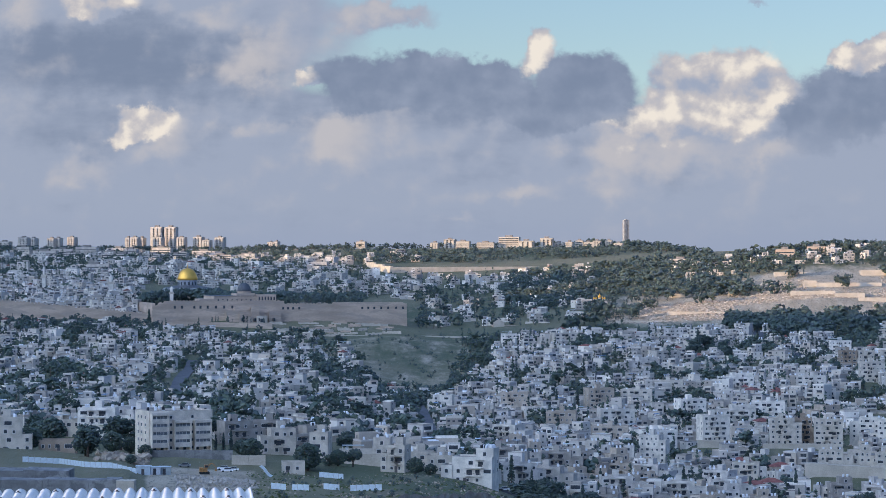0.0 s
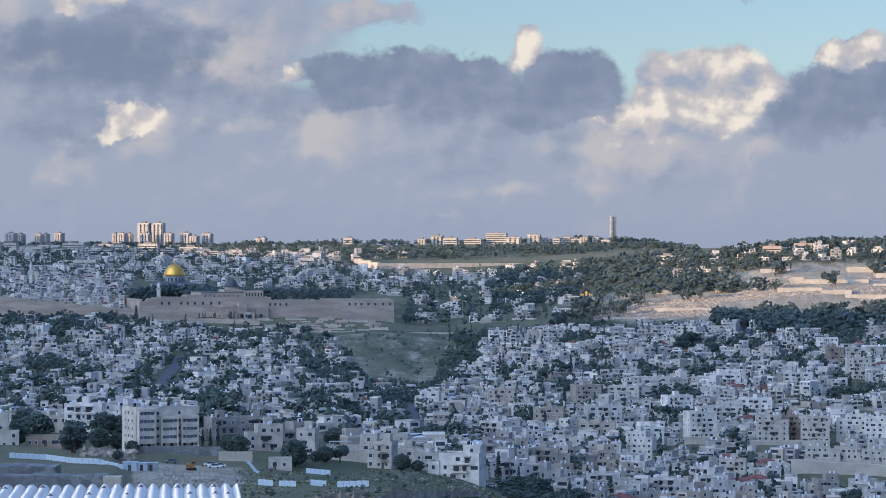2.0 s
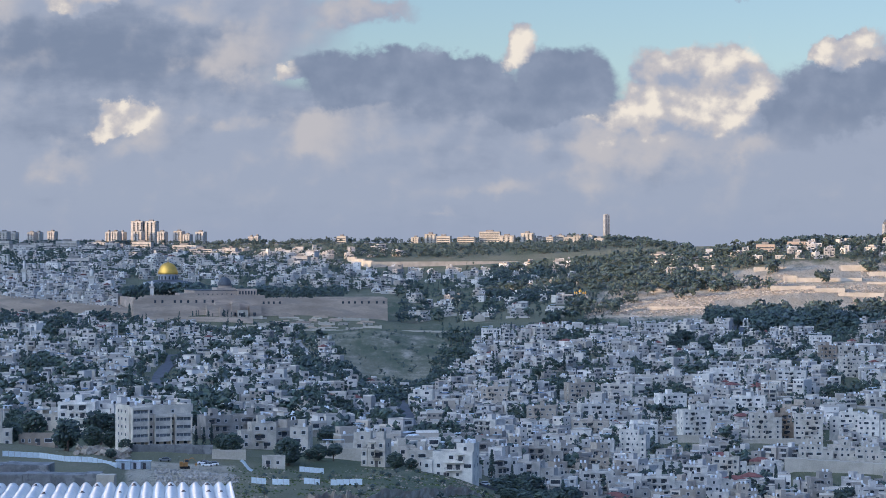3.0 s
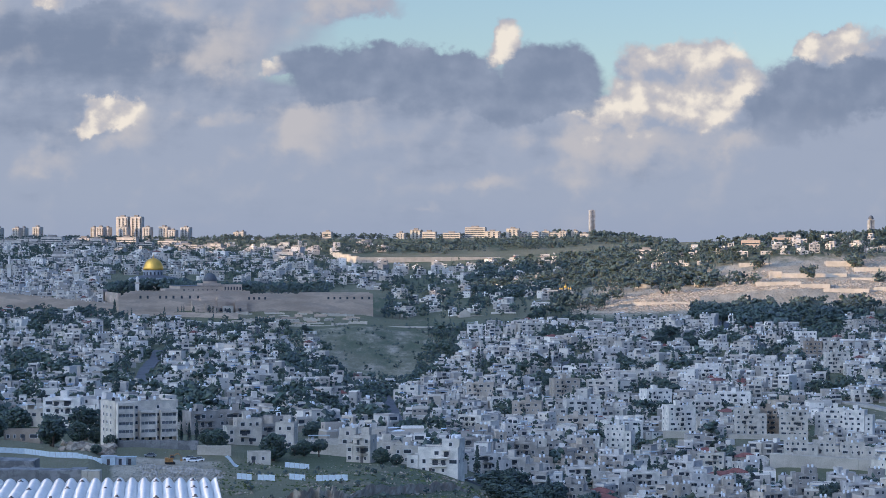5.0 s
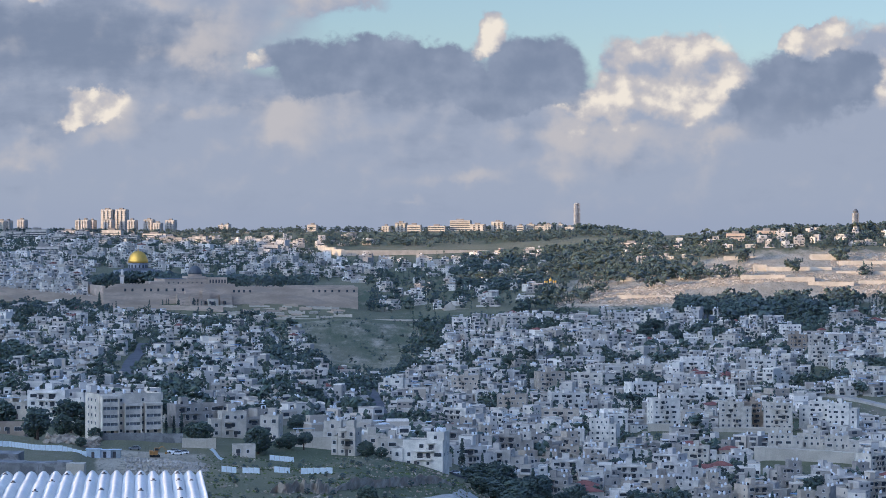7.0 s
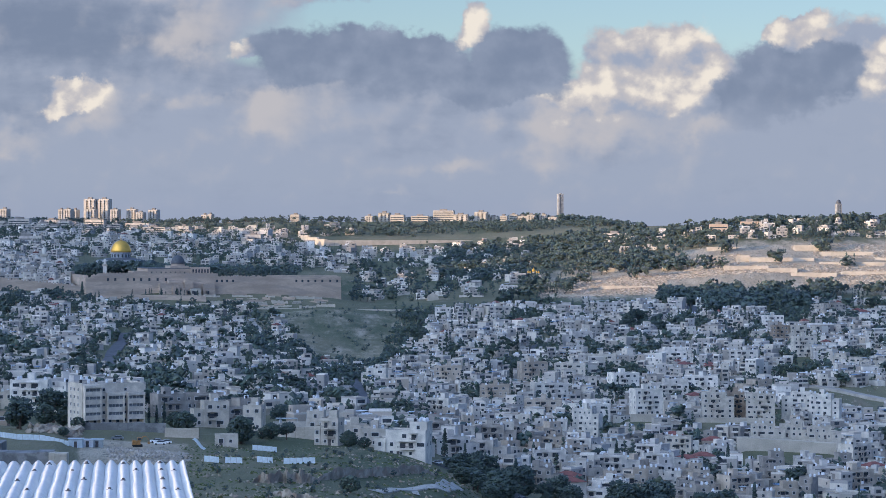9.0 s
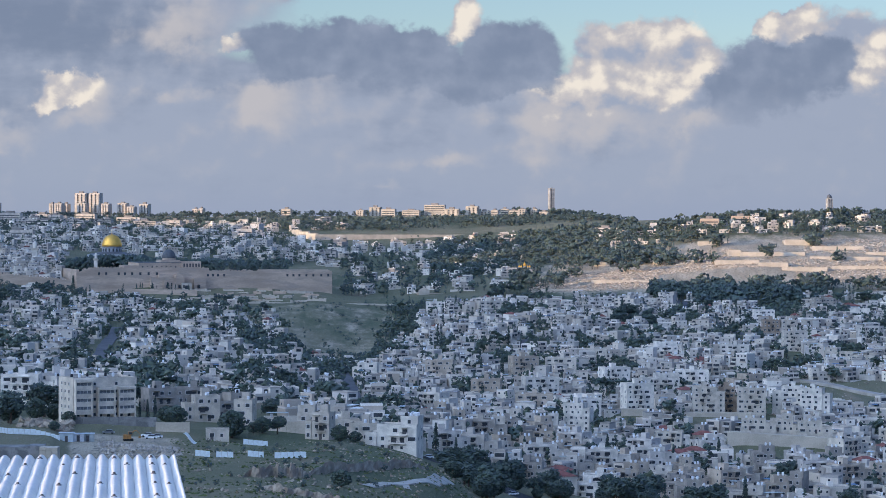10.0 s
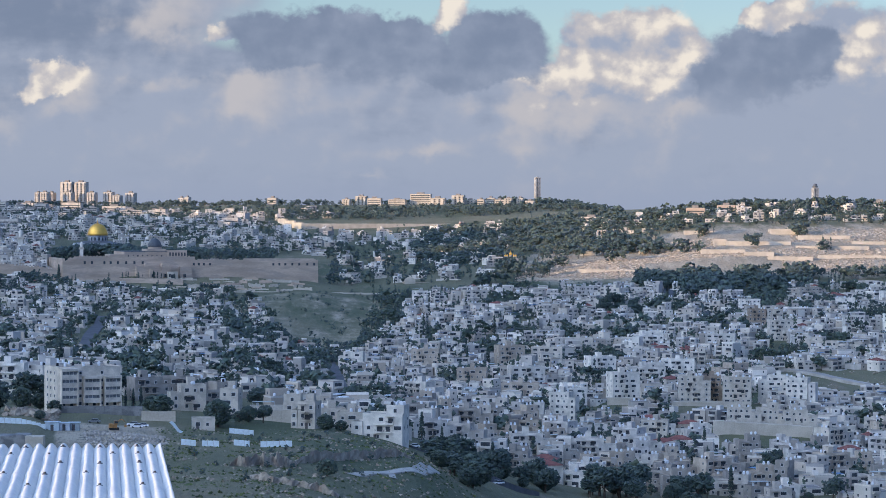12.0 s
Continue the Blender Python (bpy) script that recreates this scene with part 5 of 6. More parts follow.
wood("dark pine grove above the upper road", 218, 200, 112.7, 145.3, 2320, 2420, ("pine", "broad", "pine"), (8, 13))
wood("dark pine grove on the eastern slope", 201, 420, 132.9, 181.3, 2225, 2420, ("pine", "broad", "pine", "cypress"), (7, 16), thin=lambda u, d: 1.0 if noise.noise((u / 9, d / 55, 4)) > -0.12 else 0.0)
wood("dark trees along the eastern skyline", 202, 300, 101.4, 226.3, 2960, 3060, ("pine", "broad", "cypress", "pine"), (8, 15))
wood("dark woods below the northern ridge", 203, 520, -32.4, 100.3, 3850, 4210, ("pine", "broad"), (7, 12), 14)
wood("dark woods on the slope of the mount", 204, 760, 26.1, 107.1, 2650, 3350, ("pine", "cypress", "broad"), (7, 13), 19)
wood("trees in the upper valley", 205, 150, -9.9, 48.6, 2480, 3100, ("pine", "broad", "cypress"), (6, 11), 20)
wood("dark trees inside the walled precinct", 206, 200, -111.1, -32.4, 2560, 2850, ("pine", "broad", "cypress"), (9, 15), 34, level=133.0, thin=lambda u, d: 1.0 if not (-106.2 < u < -97.2 and d < 2650) else 0.0)
wood("trees below the southern wall", 207, 110, -194.3, -14.4, 2300, 2372, ("broad", "pine", "cypress"), (4, 9), 34)
wood("dark trees on the valley side", 208, 190, -48.1, 10.3, 1650, 1960, ("broad", "pine"), (5, 9), 26)
wood("trees along the northern skyline", 209, 240, -81.9, 102.6, 4440, 4560, ("pine", "broad"), (7, 12), 14)
wood("low trees between the far towers", 211, 420, -194.3, -32.4, 4040, 4640, ("pine", "broad"), (6, 9), 20)
wood("tall trees round the ridge tower", 212, 60, 57.6, 89.1, 4440, 4500, ("pine", "broad"), (10, 16), 24)
wood("trees under the town wall", 210, 90, -189.8, -120.1, 2180, 2390, ("broad", "pine"), (6, 11), 34)

wood("low dark shrubs on the open grassy slope", 213, 900, -45.9, 21.6, 1860, 2410, ("broad",), (0.9, 3.0), 18, "shrubs", thin=lambda u, d: on_slope(u, d) * (0.9 if math.sin((u + 0.115 * d + 2.5 * math.sin(d / 50)) * 0.42) > 0.72 else 0.10))
wood("dark trees beside the golden dome", 214, 26, -119.7, -108.9, 2540, 2600, ("pine", "broad", "cypress"), (11, 17), 40, level=133.0)
wood("low bushes on the grassy spur", 215, 90, -77.4, 26.1, 560, 870, ("broad",), (0.8, 1.8), 24, "shrubs")
wood("dark trees at the foot of the slope", 216, 420, -43.6, 3.6, 1330, 1900, ("broad", "pine", "broad", "cypress"), (4, 9), 26, thin=lambda u, d: 1.0 if CROWD.free(u * d / 1000, d, 3.0) and noise.noise((u * d / 60000, d / 90, 5)) > -0.25 else 0.0)
wood("dark trees along the valley road", 217, 110, 3.6, 26.1, 1480, 2300, ("broad", "pine", "cypress"), (4, 8), 36)

wood("dark trees round the golden dome", 219, 30, -98.1, -86.4, 2560, 2605, ("pine", "broad"), (13, 18), 40, level=133.0)
wood("cypresses before the golden dome", 220, 14, -111.1, -103.9, 2570, 2605, ("cypress", "pine"), (14, 19), 50, level=133.0)
wood("cypresses below the southern wall", 221, 16, -99.9, -70.6, 2402, 2414, ("cypress",), (6, 10), 50)

wood("cypresses and pines on the sunlit slope", 222, 130, 77.8, 122.8, 2620, 2860, ("cypress", "pine", "cypress"), (7, 13), 24)
wood("cypresses on the upper burial ground", 223, 80, 147.5, 224.0, 2790, 2940, ("cypress", "cypress", "broad"), (6, 12), 24)
wood("dark trees among the upper eastern houses", 224, 120, 134.1, 224.0, 2040, 2230, ("broad", "pine"), (5, 9), 24)
wood("dark cypresses among the eastern houses", 225, 60, 26.1, 161.0, 1500, 2250, ("cypress",), (10, 17), 40)


def grass_tufts():
    rng = random.Random(402)
    g = Geo()
    for _ in range(4200):
        d, u = rng.uniform(500, 880), rng.uniform(-79.6, 50.8)
        x = u * d / 1000
        if noise.noise((x / 14, d / 14, 2)) > -0.05:
            r = rng.uniform(0.2, 0.6)
            g.clump(x, d, ground_at(x, d), r, 0, rng)
    tagged(new("grass_tufts", g.mesh("grass_tufts", [GRASS])), "tufts of green and dry grass on the spur", "grass", kind="stuff")


GRASS = surface("grass_blades", (0.085, 0.105, 0.045), 0.9, 0.3, 0.08, 9.0, 0.0, by="island")
grass_tufts()

wood("cypresses below the burial ground", 226, 70, 174.5, 226.3, 2390, 2440, ("cypress", "pine"), (6, 11), 26)

wood("low trees between the ridge houses", 227, 220, 102.6, 226.3, 2800, 2965, ("broad", "pine", "broad"), (4, 8), 18)



def clumps(label, seed, spots, kinds, tall, spread):
    """Loose clumps of trees, each standing where a sight line meets the hillside."""
    rng = random.Random(seed)
    g = Geo()
    for u, v, count in spots:
        d0 = meet(u, v, 2300.0)
        for _ in range(count):
            d, x = d0 + rng.gauss(0, spread), u * d0 / 1000 + rng.gauss(0, spread * 0.55)
            kind, h = rng.choice(kinds), rng.uniform(*tall)
            far_tree(g, rng, x, d, ground_at(x, d), kind, h, h * (0.28 if kind == "cypress" else rng.uniform(0.8, 1.2)), 28)
    tagged(new("wood", g.mesh("wood", [NEEDLES, BARK])), label, "trees", kind="stuff")


wood("cypresses at the foot of the burial slope", 229, 60, 54.0, 78.0, 2435, 2570, ("cypress", "pine", "cypress"), (7, 13), 26)
clumps("clumps of cypress and pine on the sunlit burial slope", 228, (
    (96.7, -10.6, 14), (105.3, -7.6, 14), (109.1, -11.5, 10), (117.9, -12.4, 10),
    (103.2, -15.3, 5), (132.0, -11.0, 9), (124.4, -12.4, 4), (139.7, -4.5, 10),
    (128.2, -2.7, 10), (158.8, -8.5, 6), (178.1, -4.5, 8), (63.2, -19.1, 14),
    (51.7, -24.7, 10), (188.0, -10.1, 6), (84.6, -16.9, 4)), ("pine", "cypress", "broad"), (7, 14), 13.0)
# ---------------------------------------------------------------- ribbed white roof close by


def ribbed_roof():
    root = thing("ribbed_shed_roof", "white corrugated sheet roof with grey bolt caps", "roof", -75.1 * 0.0372 - 0.05, 37.2, 171.68, radians(5.7))
    wave, ribs, long = 0.177, 46, 14.0
    verts, faces = [], []
    nx, ny = ribs * 12, 56
    for j in range(ny + 1):
        for i in range(nx + 1):
            x = -i / 12 * wave
            sag = 0.006 * math.sin(j * 1.9 + i * 0.013) + 0.01 * noise.noise((x, j * 0.4, 0))
            verts.append((x, -long * j / ny, 0.080 * abs(math.cos(math.pi * i / 12)) ** (0.95 + 0.45 * math.sin(j * 0.62 + 1.2 * math.sin(i * 0.02))) - 0.045 + sag))
    for j in range(ny):
        for i in range(nx):
            a = j * (nx + 1) + i
            faces.append((a, a + nx + 1, a + nx + 2, a + 1))
    me = bpy.data.meshes.new("sheet")
    me.from_pydata(verts, [], faces)
    me.polygons.foreach_set("use_smooth", [True] * len(faces))
    me.materials.append(WHITE_SHEET)
    sheet = part("sheet", me, root)
    thick = sheet.modifiers.new("thickness", "SOLIDIFY")
    thick.thickness = 0.008
    g = Geo()
    g.turned(((0.040, 0), (0.040, 0.007), (0.020, 0.014), (0.016, 0.034)), 8)
    cap = g.mesh("bolt_cap", [BOLT])
    for row, y in enumerate((0.45, 1.6, 2.9, 4.3, 5.8)):
        for i in range(1, ribs):
            if (i * 7 + row * 5) % 11 < 3 or i == 2:
                part("bolt_cap", cap, root).location = (-i * wave, -y - 0.12 * (i % 2), 0.034)
    g = Geo()
    g.box(-ribs * wave + 0.2, -0.15, -long + 0.1, -0.25, -8.0, -0.06)
    part("shed_wall", g.mesh("shed_wall", [CONCRETE]), root, "grey rendered shed wall")


ribbed_roof()
# ---------------------------------------------------------------- walled precinct
WHITE_STONE = surface("white_limestone", (0.66, 0.60, 0.52), 0.85, 0.12, 0.2, 2.0, 0.1)
A, B = Vector((-115.4 * 2.42, 2420)), Vector((-14.4 * 2.48, 2480))
ALONG = (B - A).normalized()
BACK = Vector((-ALONG.y, ALONG.x))
SOUTH = math.atan2(ALONG.y, ALONG.x)
LENGTH = (B - A).length


def precinct():
    root = thing("precinct_wall", "high old ashlar retaining wall of honey-grey limestone", "wall", A.x, A.y, 0, SOUTH, kind="structure")
    g = Geo()
    top = 137.5
    g.box(1.0, LENGTH - 1, 1.5, 480, 60, top - 4)
    part("terrace", g.mesh("terrace", [ASHLAR]), root)
    g = Geo()
    g.box(-0.2, LENGTH + 0.2, -0.35, 3.2, 60, 124)
    g.box(-0.1, LENGTH + 0.1, -0.15, 3.0, 124, 131)
    g.box(11.0, 128, 0.0, 2.6, 131, top + 3.0)
    g.box(5.0, 11.0, 0.0, 2.6, 131, top + 1.2)
    g.box(0.0, 5.0, 0.0, 2.6, 131, top - 1.5)
    g.box(128, LENGTH, 0.0, 2.6, 131, top)
    g.box(LENGTH - 74, LENGTH - 4, 0.02, 2.4, top, top + 1.4)
    g.box(-0.4, 2.4, 3.2, 300, 60, top + 1)
    part("south_wall", g.mesh("south_wall", [ASHLAR]), root)
    g = Geo()
    for x in (20, 27, 39, 45, 52, 60, 68, 76, 126, 131, 136, 142, 205, 211, 217, 224, 231, 239, 246):
        g.box(x, x + 2.0, -0.06, 0.5, 133.2 if x < 100 else 132.0, 136.0 if x < 100 else 134.4)
    part("slit_windows", g.mesh("slit_windows", [GLASS]), root)
    g = Geo()
    g.box(70, 98, -9, -0.3, 60, 131)
    g.box(78, 90, -9.5, -0.3, 131, 134)
    part("old_tower", g.mesh("old_tower", [ASHLAR]), root)
    for x, y, w, z in ((82, -12, 7, 128), (90, -14, 5, 124), (94, -11, 8, 133), (112, -7, 12, 129)):
        g = Geo()
        g.box(x, x + w, y, -0.3, 60, z)
        g.box(x + 0.6, x + w - 0.6, y + 0.6, -0.3, z, z + 1.6)
        part("buttress", g.mesh("buttress", [ASHLAR]), root)
    for x in (84.5, 97, 101, 116):
        g = Geo()
        g.box(x - 0.7, x + 0.7, -15.2, -6.8, 121, 124)
        part("embrasure", g.mesh("embrasure", [GLASS]), root)
    g = Geo()
    g.box(99, 109, -15, -0.3, 60, 126)
    part("ruin", g.mesh("ruin", [PALE_STONE]), root, "pale ruined stone front")
    g = Geo()
    g.box(102, 106, -15.1, -14.8, 118, 123.5)
    part("arch", g.mesh("arch", [GLASS]), root)
    g = Geo()
    rng = random.Random(5)
    for k in range(int(LENGTH / 3.2)):
        if rng.random() < 0.85:
            b = top + (0 if k * 3.2 > 126 else 3.0 if k * 3.2 > 11 else -1.5 if k * 3.2 < 4 else 1.2)
            g.box(k * 3.2, k * 3.2 + 1.9, 0.1, 0.9, b, b + rng.uniform(0.7, 1.0))
    part("battlement", g.mesh("battlement", [ASHLAR]), root)


precinct()


def inside(a, b):
    """Place a metres along the southern wall and b metres behind it."""
    p = A + ALONG * a + BACK * b
    return p.x, p.y


def gold_dome():
    d = 2640
    root = thing("domed_shrine", "octagonal blue-tiled shrine with a large golden dome", "shrine", -101.7 * d / 1000, d, 140.5, SOUTH)
    g = Geo()
    g.turned(((27, -4), (27, 9.5), (26.4, 9.5), (26.4, 11)), 8, 0, start=radians(22.5))
    part("octagon_wall", g.mesh("octagon_wall", [TILE_BLUE]), root)
    g = Geo()
    g.turned(((25.8, 11), (11, 13.6)), 8, 0, start=radians(22.5))
    part("lower_roof", g.mesh("lower_roof", [LEAD]), root)
    g = Geo()
    g.turned(((27.3, -4), (27.3, 4.2)), 8, 0, start=radians(22.5))
    part("marble_base", g.mesh("marble_base", [PALE_STONE]), root)
    g = Geo()
    g.turned(((10.3, 12), (10.3, 18.2), (10.8, 18.4), (10.8, 19.0)), 32)
    part("drum", g.mesh("drum", [TILE_BLUE], False), root)
    g = Geo()
    rings = [(10.4 * math.cos(a) ** 0.85 if a < 1.55 else 0.25, 19.0 + 12.6 * math.sin(a) ** 1.05 + (0.9 if a > 1.5 else 0)) for a in [k * 1.56 / 14 for k in range(15)]]
    rings[1:3] = [(10.6, rings[1][1]), (10.5, rings[2][1])]
    g.turned(rings, 40)
    part("dome", g.mesh("dome", [GOLD], True), root, "gilded dome")
    g = Geo()
    g.turned(((0.22, 32), (0.5, 33), (0.2, 33.6), (0.45, 34.4), (0.12, 35), (0.1, 36.6)), 10)
    part("finial", g.mesh("finial", [GOLD]), root)
    for k in range(16):
        a = k * math.pi / 8
        g = Geo()
        g.at(0, 0, 0, a).box(-0.8, 0.8, -10.42, -10.2, 13.8, 17.0)
        part("drum_window", g.mesh("drum_window", [GLASS]), root)


def prayer_hall():
    x, y = inside(92, 14)
    root = thing("prayer_hall", "long stone prayer hall with a dark lead dome behind the wall", "mosque", x, y, 134.5, SOUTH)
    hall, dome, drum = Geo(), Geo(), Geo()
    hall.box(-32, 28, -9, 60, -6, 10.5)
    hall.box(10, 28.5, -12, 0, -6, 12.2)
    hall.box(-46, -32, -7, 26, -6, 8.0)
    hall.box(-9, 9, -4, 30, 10.5, 13.2)
    part("hall", hall.mesh("hall", [ASHLAR]), root)
    drum.turned(((6.9, 10), (6.9, 15.2)), 20, 0, 0, 6)
    part("drum", drum.mesh("drum", [ASHLAR]), root)
    dome.turned([(6.8 * math.cos(k * 0.155), 15.2 + 8.4 * math.sin(k * 0.155)) for k in range(11)], 24, 0, 0, 6)
    part("dome", dome.mesh("dome", [LEAD], True), root, "dark lead dome")
    g = Geo()
    g.box(-32.3, 10, -9.4, 60, 10.5, 10.9)
    part("roof", g.mesh("roof", [LEAD]), root)
    for k in range(6):
        g = Geo()
        g.box(-0.7, 0.7, -0.1, 0.4, 0, 3.4)
        part("arched_window", g.mesh("arched_window", [GLASS]), root).location = (12 + 2.9 * k, -12.0, 6.6)
    for k in range(8):
        g = Geo()
        g.box(-0.6, 0.6, -0.1, 0.4, 0, 2.2)
        part("arched_window", g.mesh("arched_window", [GLASS]), root).location = (-28 + 4.6 * k, -9.0, 5.4)


def minaret(u, d, base, top, wide, label):
    root = thing("minaret", label, "minaret", u * d / 1000, d, base)
    h = top - base
    g = Geo()
    g.box(-wide / 2, wide / 2, -wide / 2, wide / 2, -16, h * 0.62)
    part("shaft", g.mesh("shaft", [WHITE_STONE]), root)
    g = Geo()
    g.box(-wide * 0.72, wide * 0.72, -wide * 0.72, wide * 0.72, h * 0.62, h * 0.67)
    g.box(-wide * 0.72, wide * 0.72, -wide * 0.72, -wide * 0.66, h * 0.67, h * 0.72)
    part("gallery", g.mesh("gallery", [PALE_STONE]), root)
    g = Geo()
    g.turned(((wide * 0.4, h * 0.67), (wide * 0.4, h * 0.86), (wide * 0.45, h * 0.88), (wide * 0.36, h * 0.94), (0.1, h)), 10)
    part("lantern", g.mesh("lantern", [WHITE_STONE]), root)


def campus_tower(u, d, base, top, wide, label, cap):
    root = thing("lookout_tower", label, "tower", u * d / 1000, d, base, radians(14))
    h = top - base
    g = Geo()
    for x in (-0.5, -0.16, 0.18):
        g.box(x * wide, (x + 0.32) * wide, -wide / 2, wide / 2, -12, h * (0.97 if x != -0.16 else 1.0))
    part("shaft", g.mesh("shaft", [CONCRETE]), root)
    g = Geo()
    g.box(-wide * 0.18, -wide * 0.10, -wide * 0.52, wide * 0.3, 2, h * 0.94)
    g.box(wide * 0.14, wide * 0.2, -wide * 0.52, wide * 0.3, 2, h * 0.94)
    part("window_slot", g.mesh("window_slot", [GLASS]), root)
    if cap:
        g = Geo()
        g.turned(((wide * 0.52, h), (wide * 0.5, h + wide * 0.25), (wide * 0.3, h + wide * 0.6), (0.2, h + wide * 0.75)), 12)
        part("cap", g.mesh("cap", [LEAD]), root)


gold_dome()
prayer_hall()
minaret(-108.0, 2500, 134.0, 154.2, 3.4, "white stone minaret by the precinct wall")
minaret(-132.0, 2650, 138.0, 165.5, 5.2, "pale stone minaret with rounded lantern in the old town")
minaret(-158.8, 2700, 140.0, 175.0, 3.8, "slim pale minaret in the old town")
campus_tower(72.8, 4480, 217.3, 257.6, 9.5, "tall fluted stone tower on the northern ridge", False)
campus_tower(184.2, 3180, 199.3, 222.2, 6.8, "grey stone church tower with rounded cap on the ridge", True)


def town_wall(name, label, u0, d0, u1, d1, base, top0, top1, pieces, thick=3.0, mat=None, teeth=True):
    """A wall that runs in straight stretches over the ground, with battlements."""
    p, q = Vector((u0 * d0 / 1000, d0)), Vector((u1 * d1 / 1000, d1))
    step = (q - p) / pieces
    root = thing(name, label, "wall", p.x, p.y, 0, math.atan2(step.y, step.x), kind="structure")
    for k in range(pieces):
        g = Geo()
        z = top0 + (top1 - top0) * (k + 0.5) / pieces
        n = step.length
        g.box(k * n, (k + 1) * n, 0, thick, base, z)
        if teeth:
            for i in range(int(n / 3)):
                g.box(k * n + i * 3, k * n + i * 3 + 1.8, 0.1, 0.9, z, z + 1.2)
        part("stretch", g.mesh("stretch", [mat or ASHLAR]), root)
    return root


town_wall("town_wall", "long battlemented old town wall of weathered limestone", -201.1, 2400, -117.4, 2424, 90, 147.5, 128.1, 14)
town_wall("lower_wall", "low ruined outer wall of weathered limestone", -119.7, 2395, -67.9, 2400, 90, 121.5, 120.0, 6, teeth=False)
town_wall("road_wall", "long pale retaining wall along the road", -66.1, 2360, 26.1, 2380, 80, 110.2, 107.6, 12, 2.0, PALE_STONE, False)



def dug_terraces():
    """Low broken walls and steps of the excavation below the great wall."""
    rng = random.Random(611)
    for k in range(46):
        u, d = rng.uniform(-72, -15), rng.uniform(2368, 2446)
        x = u * d / 1000
        w, h = rng.uniform(5, 20), rng.uniform(0.8, 2.8)
        root = thing("ruined_wall", "low broken wall of pale stone in a dug terrace", "ruined wall", x, d, ground_at(x, d), rng.uniform(-0.5, 0.5), group="excavated walls")
        g = Geo()
        n = int(w / 2.5) + 1
        for i in range(n):
            g.box(-w / 2 + i * w / n, -w / 2 + (i + 1) * w / n, -0.5, 0.6, -5, h * rng.uniform(0.55, 1.0))
        part("wall", g.mesh("wall", [PALE_STONE if k % 3 else ASHLAR]), root)
        if k % 2:
            g = Geo()
            g.box(-w * 0.3, w * 0.2, 0.6, rng.uniform(4, 9), -5, h * 0.6)
            part("platform", g.mesh("platform", [DUST]), root)


dug_terraces()

# ---------------------------------------------------------------- skyline blocks


def block(u, d, wide, deep, base, top, label, name="apartment_tower", mat=None, ribs=True):
    """A far block with storeys of windows and a stair head on its roof."""
    root = thing(name, label, "tower block" if top - base > 25 else "building", u * d / 1000, d, base, radians(-12), group="blocks of the skyline")
    h = top - base
    tone = (0.95, 0.9, 0.85)
    g = Geo()
    g.box(-wide / 2, wide / 2, -deep / 2, deep / 2, -15, h)
    if ribs:
        for k in range(3):
            x = -wide / 2 + (k + 0.15) * wide / 3
            g.box(x, x + wide * 0.2, -deep / 2 - 1.6, -deep / 2, -15, h - 1.5)
    part("wall", g.mesh("wall", [mat or STONE]), root).color = (*tone, 1)
    g = Geo()
    g.box(-wide / 2 + 0.5, wide / 2 - 0.5, -deep / 2 + 0.5, deep / 2 - 0.5, h, h + 0.5)
    g.box(-wide * 0.2, wide * 0.15, -deep * 0.2, deep * 0.2, h + 0.5, h + 3.2)
    part("roof", g.mesh("roof", [ROOF]), root)
    for k in range(max(1, int(h / 3.3))):
        g = Geo()
        g.box(-wide / 2 + 0.8, wide / 2 - 0.8, -deep / 2 - (0.9 if ribs else 0.08), -deep / 2 + 0.2, k * 3.3 + 1, k * 3.3 + 2.3)
        part("window_band", g.mesh("window_band", [GLASS]), root)


def skyline():
    lab = "far pale stone tower block on the northern ridge"
    for u, w, z in TOWERS:
        block(u, 4560 + (w * 7) % 90, w, 18, 200, z, lab)
    rng = random.Random(8)
    for k in range(34):
        u = -172 + 3.0 * k + rng.uniform(-1.2, 1.2)
        d = rng.choice((3900, 4020, 4140))
        x, y, z = put(u, d)
        if k % 3 == 0:
            continue
        block(u, d, rng.uniform(16, 44), 15, z - 1, z + rng.choice((7, 9, 12)), "far pale stone housing block below the northern ridge", "housing_block", None, False)
    for u, w, z in CAMPUS:
        block(u, 4380 + rng.uniform(0, 60), w, 16, 204, z, "far pale campus building on the northern ridge", "campus_building", PALE_STONE, rng.random() < 0.5)


TOWERS = [
    (-113.6, 22, 245.4), (-108.2, 22, 245.4), (-113.1, 17, 226.7), (-108.9, 24, 227.8), (-103.9, 15, 225.7),
    (-97.2, 17, 226.7), (-88.6, 17, 225.7), (-93.8, 14, 220.5), (-125.1, 8, 225.7), (-122.4, 14, 225.7), (-119.7, 10, 225.7),
    (-166.7, 18, 225.7), (-162.8, 12, 224.7), (-155.6, 14, 223.6), (-152.9, 10, 224.7), (-147.5, 14, 225.7), (-68.4, 10, 217.4), (-66.1, 8, 218.5), (-174.3, 22, 218.5),
]
CAMPUS = [
    (-3.1, 14, 214.6), (2.9, 20, 220.5), (8.1, 24, 216.6), (17.1, 30, 214.6), (26.5, 36, 224.5), (33.3, 26, 217.6), (41.4, 22, 222.5),
    (46.3, 18, 214.6), (50.4, 12, 215.6), (54.4, 14, 218.5), (58.0, 16, 215.6), (61.4, 14, 217.6), (66.1, 12, 218.5), (70.0, 16, 213.6), (-32.4, 16, 216.6), (-58.3, 20, 200.1),
]
skyline()

# ---------------------------------------------------------------- the lit mount: burial terraces, churches


